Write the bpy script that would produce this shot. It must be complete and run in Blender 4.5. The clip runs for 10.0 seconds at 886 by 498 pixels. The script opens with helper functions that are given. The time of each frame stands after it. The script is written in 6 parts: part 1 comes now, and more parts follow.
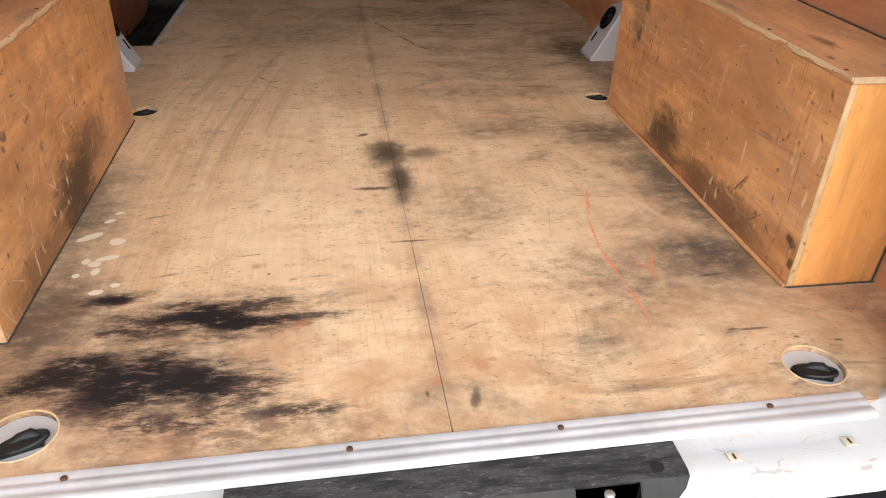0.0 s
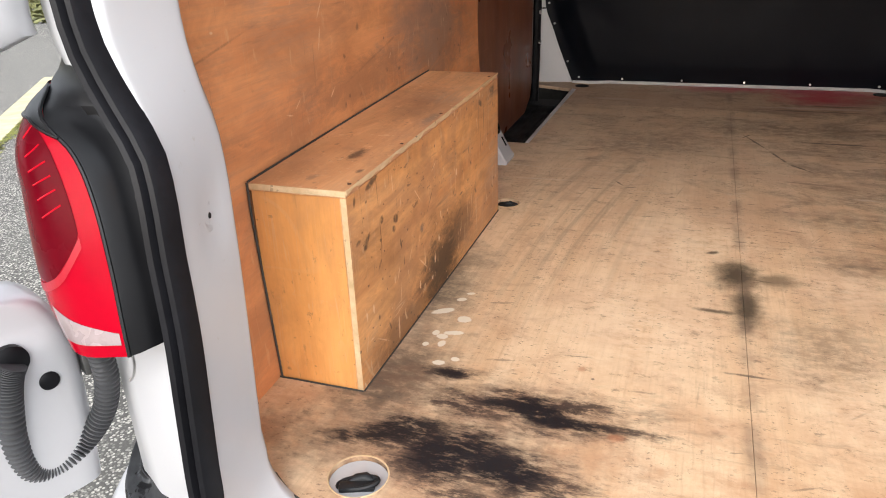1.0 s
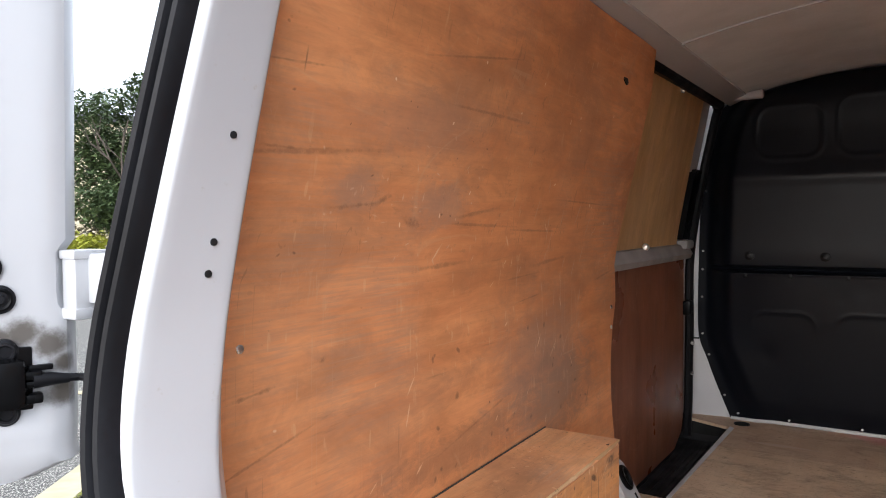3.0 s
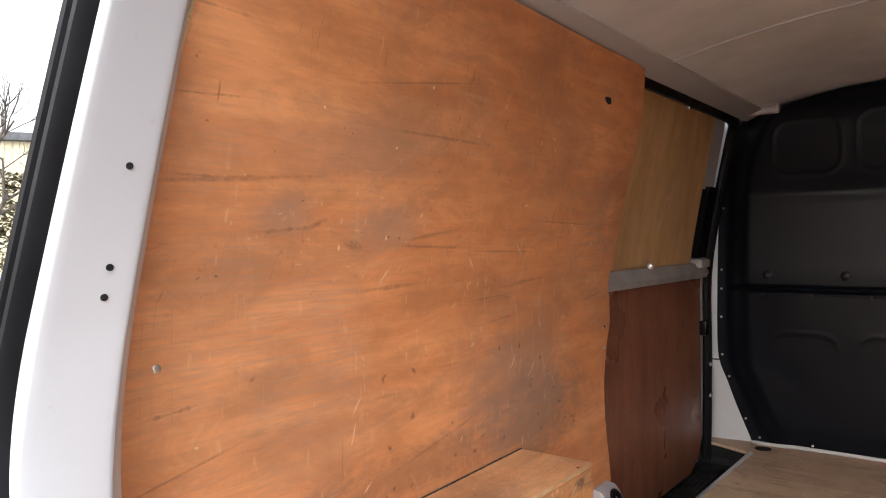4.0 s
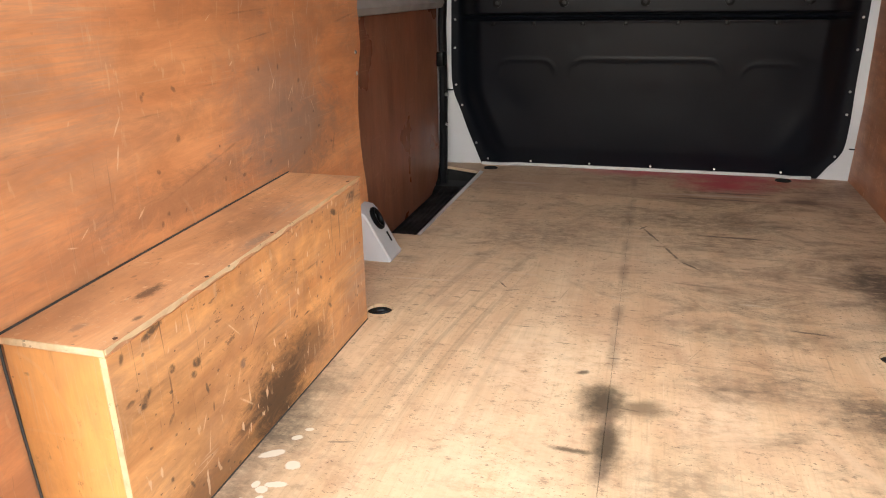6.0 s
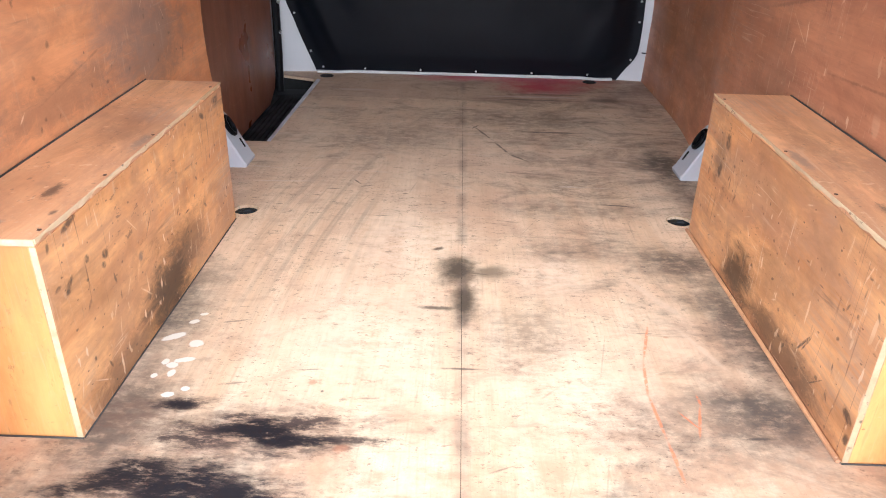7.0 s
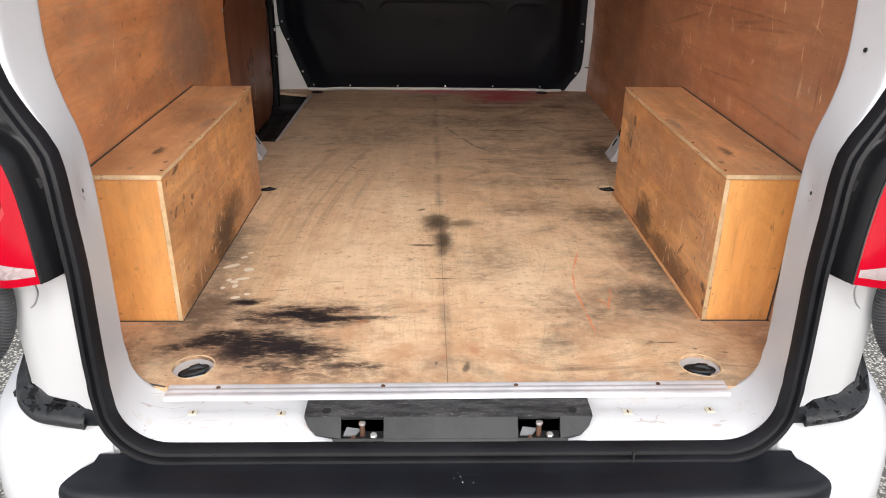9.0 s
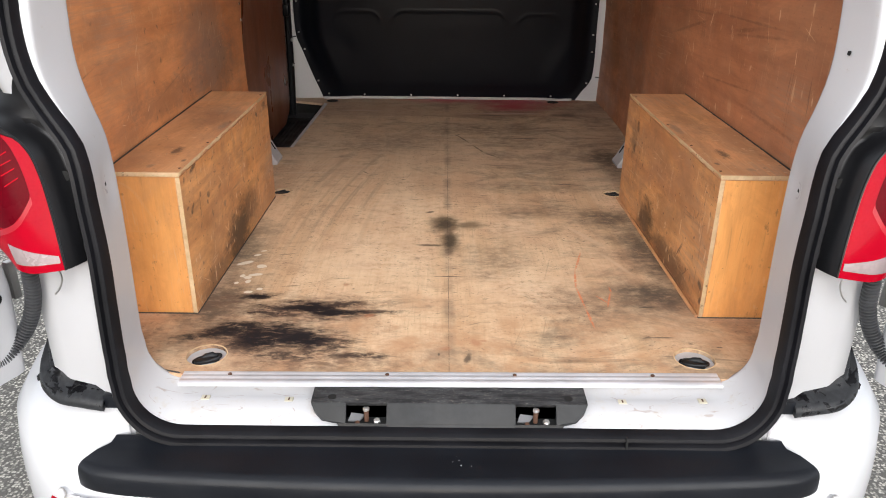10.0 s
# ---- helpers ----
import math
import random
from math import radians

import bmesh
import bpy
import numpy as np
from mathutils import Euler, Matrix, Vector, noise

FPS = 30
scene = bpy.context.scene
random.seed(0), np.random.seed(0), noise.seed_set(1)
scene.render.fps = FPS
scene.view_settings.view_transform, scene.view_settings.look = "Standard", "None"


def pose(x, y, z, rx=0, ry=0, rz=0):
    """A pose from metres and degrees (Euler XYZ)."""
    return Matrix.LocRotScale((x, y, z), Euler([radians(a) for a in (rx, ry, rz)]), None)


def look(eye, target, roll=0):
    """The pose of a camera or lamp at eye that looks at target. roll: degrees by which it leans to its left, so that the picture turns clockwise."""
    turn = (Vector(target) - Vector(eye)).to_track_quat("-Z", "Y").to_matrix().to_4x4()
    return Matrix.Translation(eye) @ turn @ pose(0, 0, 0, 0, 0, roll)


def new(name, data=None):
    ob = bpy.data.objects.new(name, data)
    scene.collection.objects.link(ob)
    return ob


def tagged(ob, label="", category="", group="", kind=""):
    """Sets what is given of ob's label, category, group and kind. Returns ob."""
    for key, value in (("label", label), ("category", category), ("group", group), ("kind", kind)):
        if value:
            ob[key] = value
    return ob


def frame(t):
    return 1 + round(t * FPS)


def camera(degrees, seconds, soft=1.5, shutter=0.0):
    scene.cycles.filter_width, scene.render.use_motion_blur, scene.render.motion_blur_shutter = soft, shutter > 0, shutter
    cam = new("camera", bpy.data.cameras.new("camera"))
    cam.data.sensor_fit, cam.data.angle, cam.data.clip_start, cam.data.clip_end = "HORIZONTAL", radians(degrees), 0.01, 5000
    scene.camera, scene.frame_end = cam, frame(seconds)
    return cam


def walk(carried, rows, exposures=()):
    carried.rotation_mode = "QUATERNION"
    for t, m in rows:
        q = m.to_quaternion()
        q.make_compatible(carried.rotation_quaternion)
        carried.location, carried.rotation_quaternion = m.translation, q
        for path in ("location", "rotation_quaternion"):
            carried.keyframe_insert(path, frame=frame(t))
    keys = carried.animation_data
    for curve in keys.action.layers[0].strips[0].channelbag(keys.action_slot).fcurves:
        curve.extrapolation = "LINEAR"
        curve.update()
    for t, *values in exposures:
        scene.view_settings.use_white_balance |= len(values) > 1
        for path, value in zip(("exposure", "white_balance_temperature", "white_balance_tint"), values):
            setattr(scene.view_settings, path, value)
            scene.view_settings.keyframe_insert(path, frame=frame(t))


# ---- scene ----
cam = camera(63.0, 10.0, soft=1.0)
PATH = [
    (0, (-0.124, -0.635, 0.664), (0.154, 1.048, -0.379), 1.6),
    (0.5, (-0.132, -0.662, 0.664), (-0.333, 1.065, -0.325), -0.1),
    (0.7, (-0.149, -0.641, 0.677), (-0.53, 1.081, -0.266), -0.6),
    (0.9, (-0.129, -0.644, 0.691), (-0.685, 1.076, -0.166), -1.8),
    (1, (-0.13, -0.642, 0.701), (-0.749, 1.075, -0.117), -2.1),
    (1.2, (-0.129, -0.638, 0.716), (-0.842, 1.079, -0.02), -2.2),
    (1.5, (-0.117, -0.636, 0.731), (-0.948, 1.081, 0.131), -2.5),
    (1.8, (-0.109, -0.633, 0.768), (-1.001, 1.091, 0.288), -2.1),
    (2, (-0.103, -0.623, 0.782), (-1.039, 1.104, 0.402), -2.0),
    (2.2, (-0.109, -0.606, 0.811), (-1.064, 1.122, 0.494), -1.4),
    (2.5, (-0.103, -0.551, 0.831), (-1.112, 1.163, 0.624), -1.0),
    (2.7, (-0.086, -0.511, 0.839), (-1.129, 1.189, 0.701), -0.8),
    (3, (-0.061, -0.457, 0.854), (-1.143, 1.224, 0.779), -0.4),
    (3.2, (-0.014, -0.418, 0.869), (-1.135, 1.238, 0.845), -0.3),
    (4.3, (0.13, -0.353, 0.847), (-1.099, 1.224, 0.8), -0.7),
    (4.5, (0.136, -0.347, 0.827), (-1.089, 1.23, 0.712), -1.0),
    (5, (0.136, -0.346, 0.781), (-1.024, 1.256, 0.483), -1.7),
    (5.5, (0.114, -0.361, 0.761), (-0.849, 1.318, 0.257), -1.6),
    (5.8, (0.077, -0.387, 0.762), (-0.623, 1.381, 0.141), -1.2),
    (6, (0.032, -0.411, 0.77), (-0.485, 1.398, 0.091), -1.0),
    (6.2, (0.006, -0.444, 0.786), (-0.37, 1.38, 0.057), -0.5),
    (7.3, (-0.024, -0.723, 0.797), (-0.01, 1.055, -0.119), 1.4),
    (7.5, (-0.012, -0.788, 0.794), (0.002, 0.989, -0.123), 1.0),
    (8, (-0.004, -0.912, 0.811), (0.019, 0.879, -0.079), 0.6),
    (8.5, (-0.026, -1.096, 0.832), (0.009, 0.715, -0.015), 0.6),
    (9, (-0.044, -1.206, 0.836), (0.003, 0.618, 0.018), 0.7),
    (9.5, (-0.03, -1.249, 0.832), (0.005, 0.585, 0.035), 0.8),
    (10, (-0.017, -1.279, 0.828), (-0.015, 0.559, 0.042), 0.6),
]
EXPOSURES = [(t, e + 0.06, k, 6.0 if 5 < t < 7 else 10.0) for t, e, k in ((0.0, 1.15, 6450), (0.5, 1.22, 6400), (1.0, 1.28, 6300), (1.2, 1.28, 6250), (1.5, 1.24, 6200), (2.0, 1.25, 6250), (2.5, 1.24, 6150), (3.0, 1.28, 5900), (3.2, 1.3, 5900), (4.5, 1.66, 6450), (5.0, 1.74, 6600), (5.5, 1.76, 6450), (6.2, 1.82, 6000), (7.3, 1.98, 5150), (7.5, 1.80, 5250), (8.0, 1.46, 6150), (8.5, 1.24, 6350), (9.0, 1.14, 6350), (10.0, 1.02, 6300))]
walk(cam, [(t, look(eye, target, roll)) for t, eye, target, roll in PATH], EXPOSURES)

# ---- world and light: overcast daylight ----
GROUND = -0.57
SUN_EL, SUN_ROT = radians(11), radians(179)
world = bpy.data.worlds.new("overcast_sky")
scene.world = world
world.use_nodes = True
wn, wl = world.node_tree.nodes, world.node_tree.links
sky = wn.new("ShaderNodeTexSky")
sky.sky_type = "NISHITA"
sky.sun_disc = False
sky.sun_elevation, sky.sun_rotation = SUN_EL, SUN_ROT
sky.air_density, sky.dust_density = 1.0, 4.0
veil = wn.new("ShaderNodeMixRGB")
veil.inputs[0].default_value = 0.8
veil.inputs[2].default_value = (9.0, 9.3, 9.8, 1)
wl.new(sky.outputs[0], veil.inputs[1])
wl.new(veil.outputs[0], wn["Background"].inputs[0])
wn["Background"].inputs[1].default_value = 0.095
sun_data = bpy.data.lights.new("sun", "SUN")
sun_data.energy, sun_data.angle, sun_data.color = 2.8, radians(95), (1.0, 0.97, 0.93)
sun = new("sun", sun_data)
sun.matrix_world = look((0.2, -8.0, 1.6), (0, 0, 0))


# ---- material helpers ----
def dab_group():
    """The nearer of a former distance and the squared distance to one ellipse in a plane."""
    t = bpy.data.node_groups.new("dab", "ShaderNodeTree")
    for name in ("p", "q", "up", "uq", "u0", "vp", "vq", "v0", "near"):
        t.interface.new_socket(name, in_out="INPUT", socket_type="NodeSocketFloat")
    t.interface.new_socket("nearest", in_out="OUTPUT", socket_type="NodeSocketFloat")
    a, z = t.nodes.new("NodeGroupInput"), t.nodes.new("NodeGroupOutput")

    def step(op, *ins):
        m = t.nodes.new("ShaderNodeMath")
        m.operation = op
        for n, v in enumerate(ins):
            t.links.new(a.outputs[v] if isinstance(v, str) else v, m.inputs[n])
        return m.outputs[0]

    u = step("MULTIPLY_ADD", "q", "uq", step("MULTIPLY_ADD", "p", "up", "u0"))
    v = step("MULTIPLY_ADD", "q", "vq", step("MULTIPLY_ADD", "p", "vp", "v0"))
    t.links.new(step("MINIMUM", step("MULTIPLY_ADD", v, v, step("MULTIPLY", u, u)), "near"), z.inputs[0])
    return t


DAB = dab_group()


class Nodes:
    """A node material with short ways to make its nodes."""

    def __init__(self, name):
        self.mat = bpy.data.materials.new(name)
        self.mat.use_nodes = True
        self.n, self.l = self.mat.node_tree.nodes, self.mat.node_tree.links
        self.bsdf = self.n["Principled BSDF"]
        self.co = self.n.new("ShaderNodeTexCoord").outputs["Object"]

    def put(self, socket, value):
        if hasattr(value, "is_linked"):
            self.l.new(value, socket)
        elif isinstance(value, (tuple, list)) and len(value) == 3 and len(socket.default_value) == 4:
            socket.default_value = (*value, 1)
        else:
            socket.default_value = value

    def scaled(self, x, y, z, turn=0.0, off=(0, 0, 0), tilt=0.0):
        m = self.n.new("ShaderNodeMapping")
        m.inputs["Scale"].default_value = (x, y, z)
        m.inputs["Rotation"].default_value = (tilt, 0, turn)
        m.inputs["Location"].default_value = off
        self.l.new(self.co, m.inputs["Vector"])
        return m.outputs[0]

    def noise(self, scale, vec=None, detail=4.0, rough=0.55, distort=0.0):
        t = self.n.new("ShaderNodeTexNoise")
        t.inputs["Scale"].default_value = scale
        t.inputs["Detail"].default_value = detail
        t.inputs["Roughness"].default_value = rough
        t.inputs["Distortion"].default_value = distort
        self.l.new(vec if vec is not None else self.co, t.inputs["Vector"])
        return t.outputs["Fac"]

    def cells(self, scale, vec=None, kind="F1"):
        t = self.n.new("ShaderNodeTexVoronoi")
        t.feature = kind
        t.inputs["Scale"].default_value = scale
        self.l.new(vec if vec is not None else self.co, t.inputs["Vector"])
        return t.outputs["Distance"]

    def ramp(self, value, a, b, lo=0.0, hi=1.0):
        r = self.n.new("ShaderNodeMapRange")
        r.interpolation_type = "SMOOTHSTEP"
        for k, v in enumerate((value, a, b, lo, hi)):
            self.put(r.inputs[k], v)
        return r.outputs[0]

    def math(self, op, a, b=0.0):
        m = self.n.new("ShaderNodeMath")
        m.operation = op
        self.put(m.inputs[0], a)
        self.put(m.inputs[1], b)
        return m.outputs[0]

    def mix(self, fac, a, b, blend="MIX"):
        m = self.n.new("ShaderNodeMixRGB")
        m.blend_type = blend
        for k, v in enumerate((fac, a, b)):
            self.put(m.inputs[k], v)
        return m.outputs[0]

    def xyz(self):
        s = self.n.new("ShaderNodeSeparateXYZ")
        self.l.new(self.co, s.inputs[0])
        return s.outputs

    def blot(self, at, radii, ragged=0.7, scale=24.0, soft=0.75):
        """A soft patch with a ragged edge round a point in space."""
        p = self.xyz()
        total = None
        for axis in range(3):
            d = self.math("DIVIDE", self.math("SUBTRACT", self.math("ABSOLUTE", p[0]) if axis == 0 else p[axis], abs(at[0]) if axis == 0 else at[axis]), radii[axis])
            d = self.math("MULTIPLY", d, d)
            total = d if total is None else self.math("ADD", total, d)
        scale = max(14.0, min(80.0, 1.6 / min(radii)))
        n = self.noise(scale, self.scaled(1, 0.6, 1.3), 8.0, 0.78, 0.8)
        r = self.math("ADD", self.math("SQRT", total), self.math("MULTIPLY", self.math("SUBTRACT", n, 0.5), ragged * 3.0))
        return self.ramp(r, 1.0 - soft, 1.0, 1.0, 0.0)

    def lines(self, vec, size, thin, where, broken=3.0):
        """Thin scratches: the contour of a stretched noise, broken up and kept to some patches."""
        c = self.ramp(self.math("ABSOLUTE", self.math("SUBTRACT", self.noise(size, vec, 1.0, 0.4, 0.2), 0.5)), thin * 0.4, thin, 1.0, 0.0)
        b = self.ramp(self.noise(broken * size, vec, 2.0, 0.5), 0.50, 0.58)
        return self.math("MULTIPLY", self.math("MULTIPLY", c, b), where)

    def dabs(self, items, plane="xy", ragged=0.5, scale=30.0, soft=0.4, detail=6.0, vec=None):
        """The union of flat ellipses (a, b, radius, radius, turn in degrees) in a plane, with one ragged edge."""
        p, near = self.xyz(), None
        p, q = (p[0], p[1]) if plane == "xy" else (p[1], p[2])
        for a, b, ra, rb, turn in items:
            c, s = math.cos(radians(turn)), math.sin(radians(turn))
            g = self.n.new("ShaderNodeGroup")
            g.node_tree = DAB
            for n, v in enumerate((p, q, c / ra, s / ra, -(a * c + b * s) / ra, -s / rb, c / rb, (a * s - b * c) / rb, 1e6 if near is None else near)):
                self.put(g.inputs[n], v)
            near = g.outputs[0]
        near = self.math("SQRT", near)
        if ragged:
            near = self.math("ADD", near, self.math("MULTIPLY", self.math("SUBTRACT", self.noise(scale, vec, detail, 0.74), 0.5), ragged * 3.0))
        return self.ramp(near, 1.0 - soft, 1.0, 1.0, 0.0)

    def bump(self, height, strength=0.3, distance=0.002):
        b = self.n.new("ShaderNodeBump")
        b.inputs["Strength"].default_value = strength
        b.inputs["Distance"].default_value = distance
        self.l.new(height, b.inputs["Height"])
        self.l.new(b.outputs[0], self.bsdf.inputs["Normal"])

    def done(self, color, rough=0.5, metal=0.0, coat=0.0, spec=0.5):
        self.put(self.bsdf.inputs["Base Color"], color)
        self.put(self.bsdf.inputs["Roughness"], rough)
        self.put(self.bsdf.inputs["Metallic"], metal)
        self.put(self.bsdf.inputs["Coat Weight"], coat)
        self.put(self.bsdf.inputs["Specular IOR Level"], spec)
        return self.mat


def strokes(key, count, a, b, length, width, turn):
    """Scattered scratches or dabs as ellipses: ranges of place, half length, half width and angle."""
    r = random.Random(key)
    return [(r.uniform(*a), r.uniform(*b), r.uniform(*length), r.uniform(*width), r.gauss(*turn)) for _ in range(count)]


def plain(name, color, rough=0.5, metal=0.0, coat=0.0, grain=60.0, relief=0.15, vary=0.25, spec=0.5):
    """Paint, plastic, rubber or metal with fine grain, faint stains and uneven gloss."""
    k = Nodes(name)
    big, fine = k.noise(5.0, None, 5.0, 0.6), k.noise(grain, None, 3.0)
    dark = tuple(c * (1 - vary) for c in color)
    light = tuple(min(1, c * (1 + vary * 0.6)) for c in color)
    tone = k.mix(k.ramp(big, 0.3, 0.7), dark, light)
    tone = k.mix(k.ramp(fine, 0.35, 0.75, 0.0, vary), tone, tuple(c * 0.7 for c in color))
    k.bump(fine, relief, 0.001)
    return k.done(tone, k.ramp(k.noise(9.0), 0.3, 0.7, rough * 0.8, min(1, rough * 1.2)), metal, coat, spec)


def plywood(name, pale, deep, along="y", gloss=0.45, scratches=0.5, marks=0.5, worn=0.4, seed=0.0, blots=(), layers=(), dots=1.0):
    """Veneer with long grain, pale scratches, dark marks, dusty patches, the blots (place, radii, amount, colour) and layers of drawn marks."""
    k = Nodes(name)
    off = (seed, seed * 1.7, seed * 0.6)
    q = {"x": (1, 11, 11), "y": (11, 1, 11), "z": (11, 11, 1)}[along]
    grain = k.noise(1.5, k.scaled(*q, off=off), 7.0, 0.62, 0.08)
    fibre = k.noise(7.0, k.scaled(*(v * 2.2 if v > 1 else 1.0 for v in q), off=off), 4.0, 0.6)
    patch = k.noise(1.3, k.scaled(1, 1, 1, off=off), 4.0, 0.6)
    tone = k.mix(k.ramp(grain, 0.30, 0.70), deep, pale)
    tone = k.mix(k.ramp(patch, 0.40, 0.70, 0.0, 0.45), tone, tuple(c * 0.80 for c in deep))
    tone = k.mix(k.ramp(fibre, 0.46, 0.72, 0.0, 0.15), tone, tuple(c * 0.58 for c in deep))
    mottle = k.noise(7.0, k.scaled(*(1.8 if v > 1 else 0.7 for v in q), off=(seed + 2, 4, 1)), 8.0, 0.7, 0.6)
    cloud = k.noise(3.2, k.scaled(*(1.5 if v > 1 else 0.8 for v in q), off=(seed + 9, 2, 5)), 7.0, 0.68, 0.5)
    tone = k.mix(k.ramp(cloud, 0.44, 0.64, 0.0, 0.25 + 0.35 * worn), tone, (0.36, 0.185, 0.105))
    tone = k.mix(k.ramp(mottle, 0.42, 0.66, 0.0, 0.22 + 0.26 * marks), tone, tuple(c * 0.55 for c in deep))
    tone = k.mix(k.ramp(mottle, 0.44, 0.30, 0.0, 0.35), tone, tuple(min(1.0, c * 1.12) for c in pale))
    speck = k.math("MULTIPLY", k.ramp(k.noise(48.0, k.scaled(*(1.6 if v > 1 else 0.6 for v in q), off=off), 4.0, 0.7), 0.61, 0.67), k.ramp(k.noise(2.3, k.scaled(1, 1, 1, off=(seed, 8, 1)), 5.0), 0.44, 0.62))
    tone = k.mix(k.math("MULTIPLY", speck, min(1.0, 0.95 * marks) * dots), tone, (0.10, 0.05, 0.03))
    streak = k.math("MULTIPLY", k.ramp(k.noise(2.6, k.scaled(*q, off=(seed + 3, 1, 2)), 5.0, 0.65, 0.3), 0.62, 0.74), k.ramp(patch, 0.42, 0.55))
    tone = k.mix(k.math("MULTIPLY", streak, 0.55 * marks), tone, (0.085, 0.045, 0.03))
    dust = k.math("MULTIPLY", k.ramp(k.noise(2.1, k.scaled(1, 1, 1, off=(seed + 4, 2, 1)), 6.0, 0.68), 0.48, 0.72), k.ramp(fibre, 0.35, 0.6))
    tone = k.mix(k.math("MULTIPLY", dust, worn * 0.55), tone, (0.40, 0.29, 0.22))
    for at, radii, amount, colour in blots:
        tone = k.mix(k.math("MULTIPLY", k.blot(at, radii), amount), tone, colour)
    for n, (st, tilt) in enumerate((((30, 30, 1.0), 0.15), ((30, 32, 1.1), -0.45), ((14, 1.2, 30), 0.25), ((30, 28, 1.5), 0.9), ((38, 40, 1.6), -0.2))):
        where = k.ramp(k.noise(3.1, k.scaled(1, 1, 1, off=(n * 3 + seed, 7, 2)), 4.0, 0.6), 0.50, 0.62)
        mask = k.lines(k.scaled(*st, tilt=tilt, off=(seed * 2 + n, 5 * n, 3)), 1.5, 0.016, where)
        tone = k.mix(k.math("MULTIPLY", mask, min(1.0, scratches * (0.75 + 0.15 * n))), tone, (0.66, 0.45, 0.29) if n != 3 else (0.12, 0.06, 0.035))
    for size, amount, colour, key in ((38.0, marks, (0.035, 0.022, 0.016), 1), (46.0, scratches, (0.70, 0.52, 0.36), 8), (23.0, marks * 0.9, (0.05, 0.03, 0.02), 5)):
        vec = k.scaled(1, 1, 1.5, off=(seed + key, 3, 9 + key))
        jitter = k.math("MULTIPLY", k.noise(size * 2.2, vec, 5.0, 0.7), 0.45)
        dot = k.ramp(k.math("ADD", k.cells(size, vec), jitter), 0.27, 0.33, 1.0, 0.0)
        dot = k.math("MULTIPLY", dot, k.ramp(k.noise(4.0, k.scaled(1, 1, 1, off=(seed + key, 1, 6)), 6.0, 0.65), 0.56 - 0.12 * amount, 0.62 - 0.12 * amount))
        tone = k.mix(k.math("MULTIPLY", dot, amount * dots), tone, colour)
    for tilt, key in ((0.5, 2), (-0.45, 6), (0.15, 9)):
        cut = k.math("MULTIPLY", k.ramp(k.noise(36.0, k.scaled(1, 1.5, 0.30, tilt=tilt, off=(seed + key, 4, key)), 2.0, 0.5), 0.685, 0.715), k.ramp(k.noise(3.0, k.scaled(1, 1, 1, off=(seed + key, 5, 8)), 4.0), 0.53, 0.63))
        tone = k.mix(k.math("MULTIPLY", cut, min(1.0, 1.1 * scratches)), tone, (0.80, 0.56, 0.34))
    swirl = k.lines(k.scaled(1, 0.7, 1.2, off=(seed + 1, 6, 2)), 3.4, 0.007, k.ramp(k.noise(2.0, k.scaled(1, 1, 1, off=(seed, 2, 5)), 3.0), 0.44, 0.58), 2.0)
    tone = k.mix(k.math("MULTIPLY", swirl, 0.7 * scratches), tone, (0.70, 0.48, 0.30))
    nick = k.math("MULTIPLY", k.ramp(k.noise(62.0, k.scaled(1, 1.0, 0.38, tilt=0.25, off=(seed, 2, 7)), 2.0, 0.5), 0.67, 0.71), k.ramp(k.noise(2.4, k.scaled(1, 1, 1, off=(seed + 6, 3, 3)), 4.0), 0.46, 0.60))
    tone = k.mix(k.math("MULTIPLY", nick, min(1.0, 1.3 * scratches)), tone, (0.78, 0.56, 0.36))
    for items, amount, colour, ragged, scale, soft in layers:
        m = k.dabs(items, "yz", ragged, scale, soft)
        tone = k.mix(k.math("MULTIPLY", m, k.math("MULTIPLY", k.ramp(k.noise(70.0, None, 4.0, 0.7), 0.34, 0.56, 0.45, 1.0), amount)), tone, colour)
    k.bump(k.math("ADD", k.math("MULTIPLY", fibre, 0.6), grain), 0.12, 0.0012)
    rough = k.ramp(k.noise(3.0, k.scaled(1, 1, 1, off=off), 4.0), 0.3, 0.7, gloss * 0.75, min(1.0, gloss * 1.35))
    return k.done(tone, rough, 0.0, 0.0, 0.45)


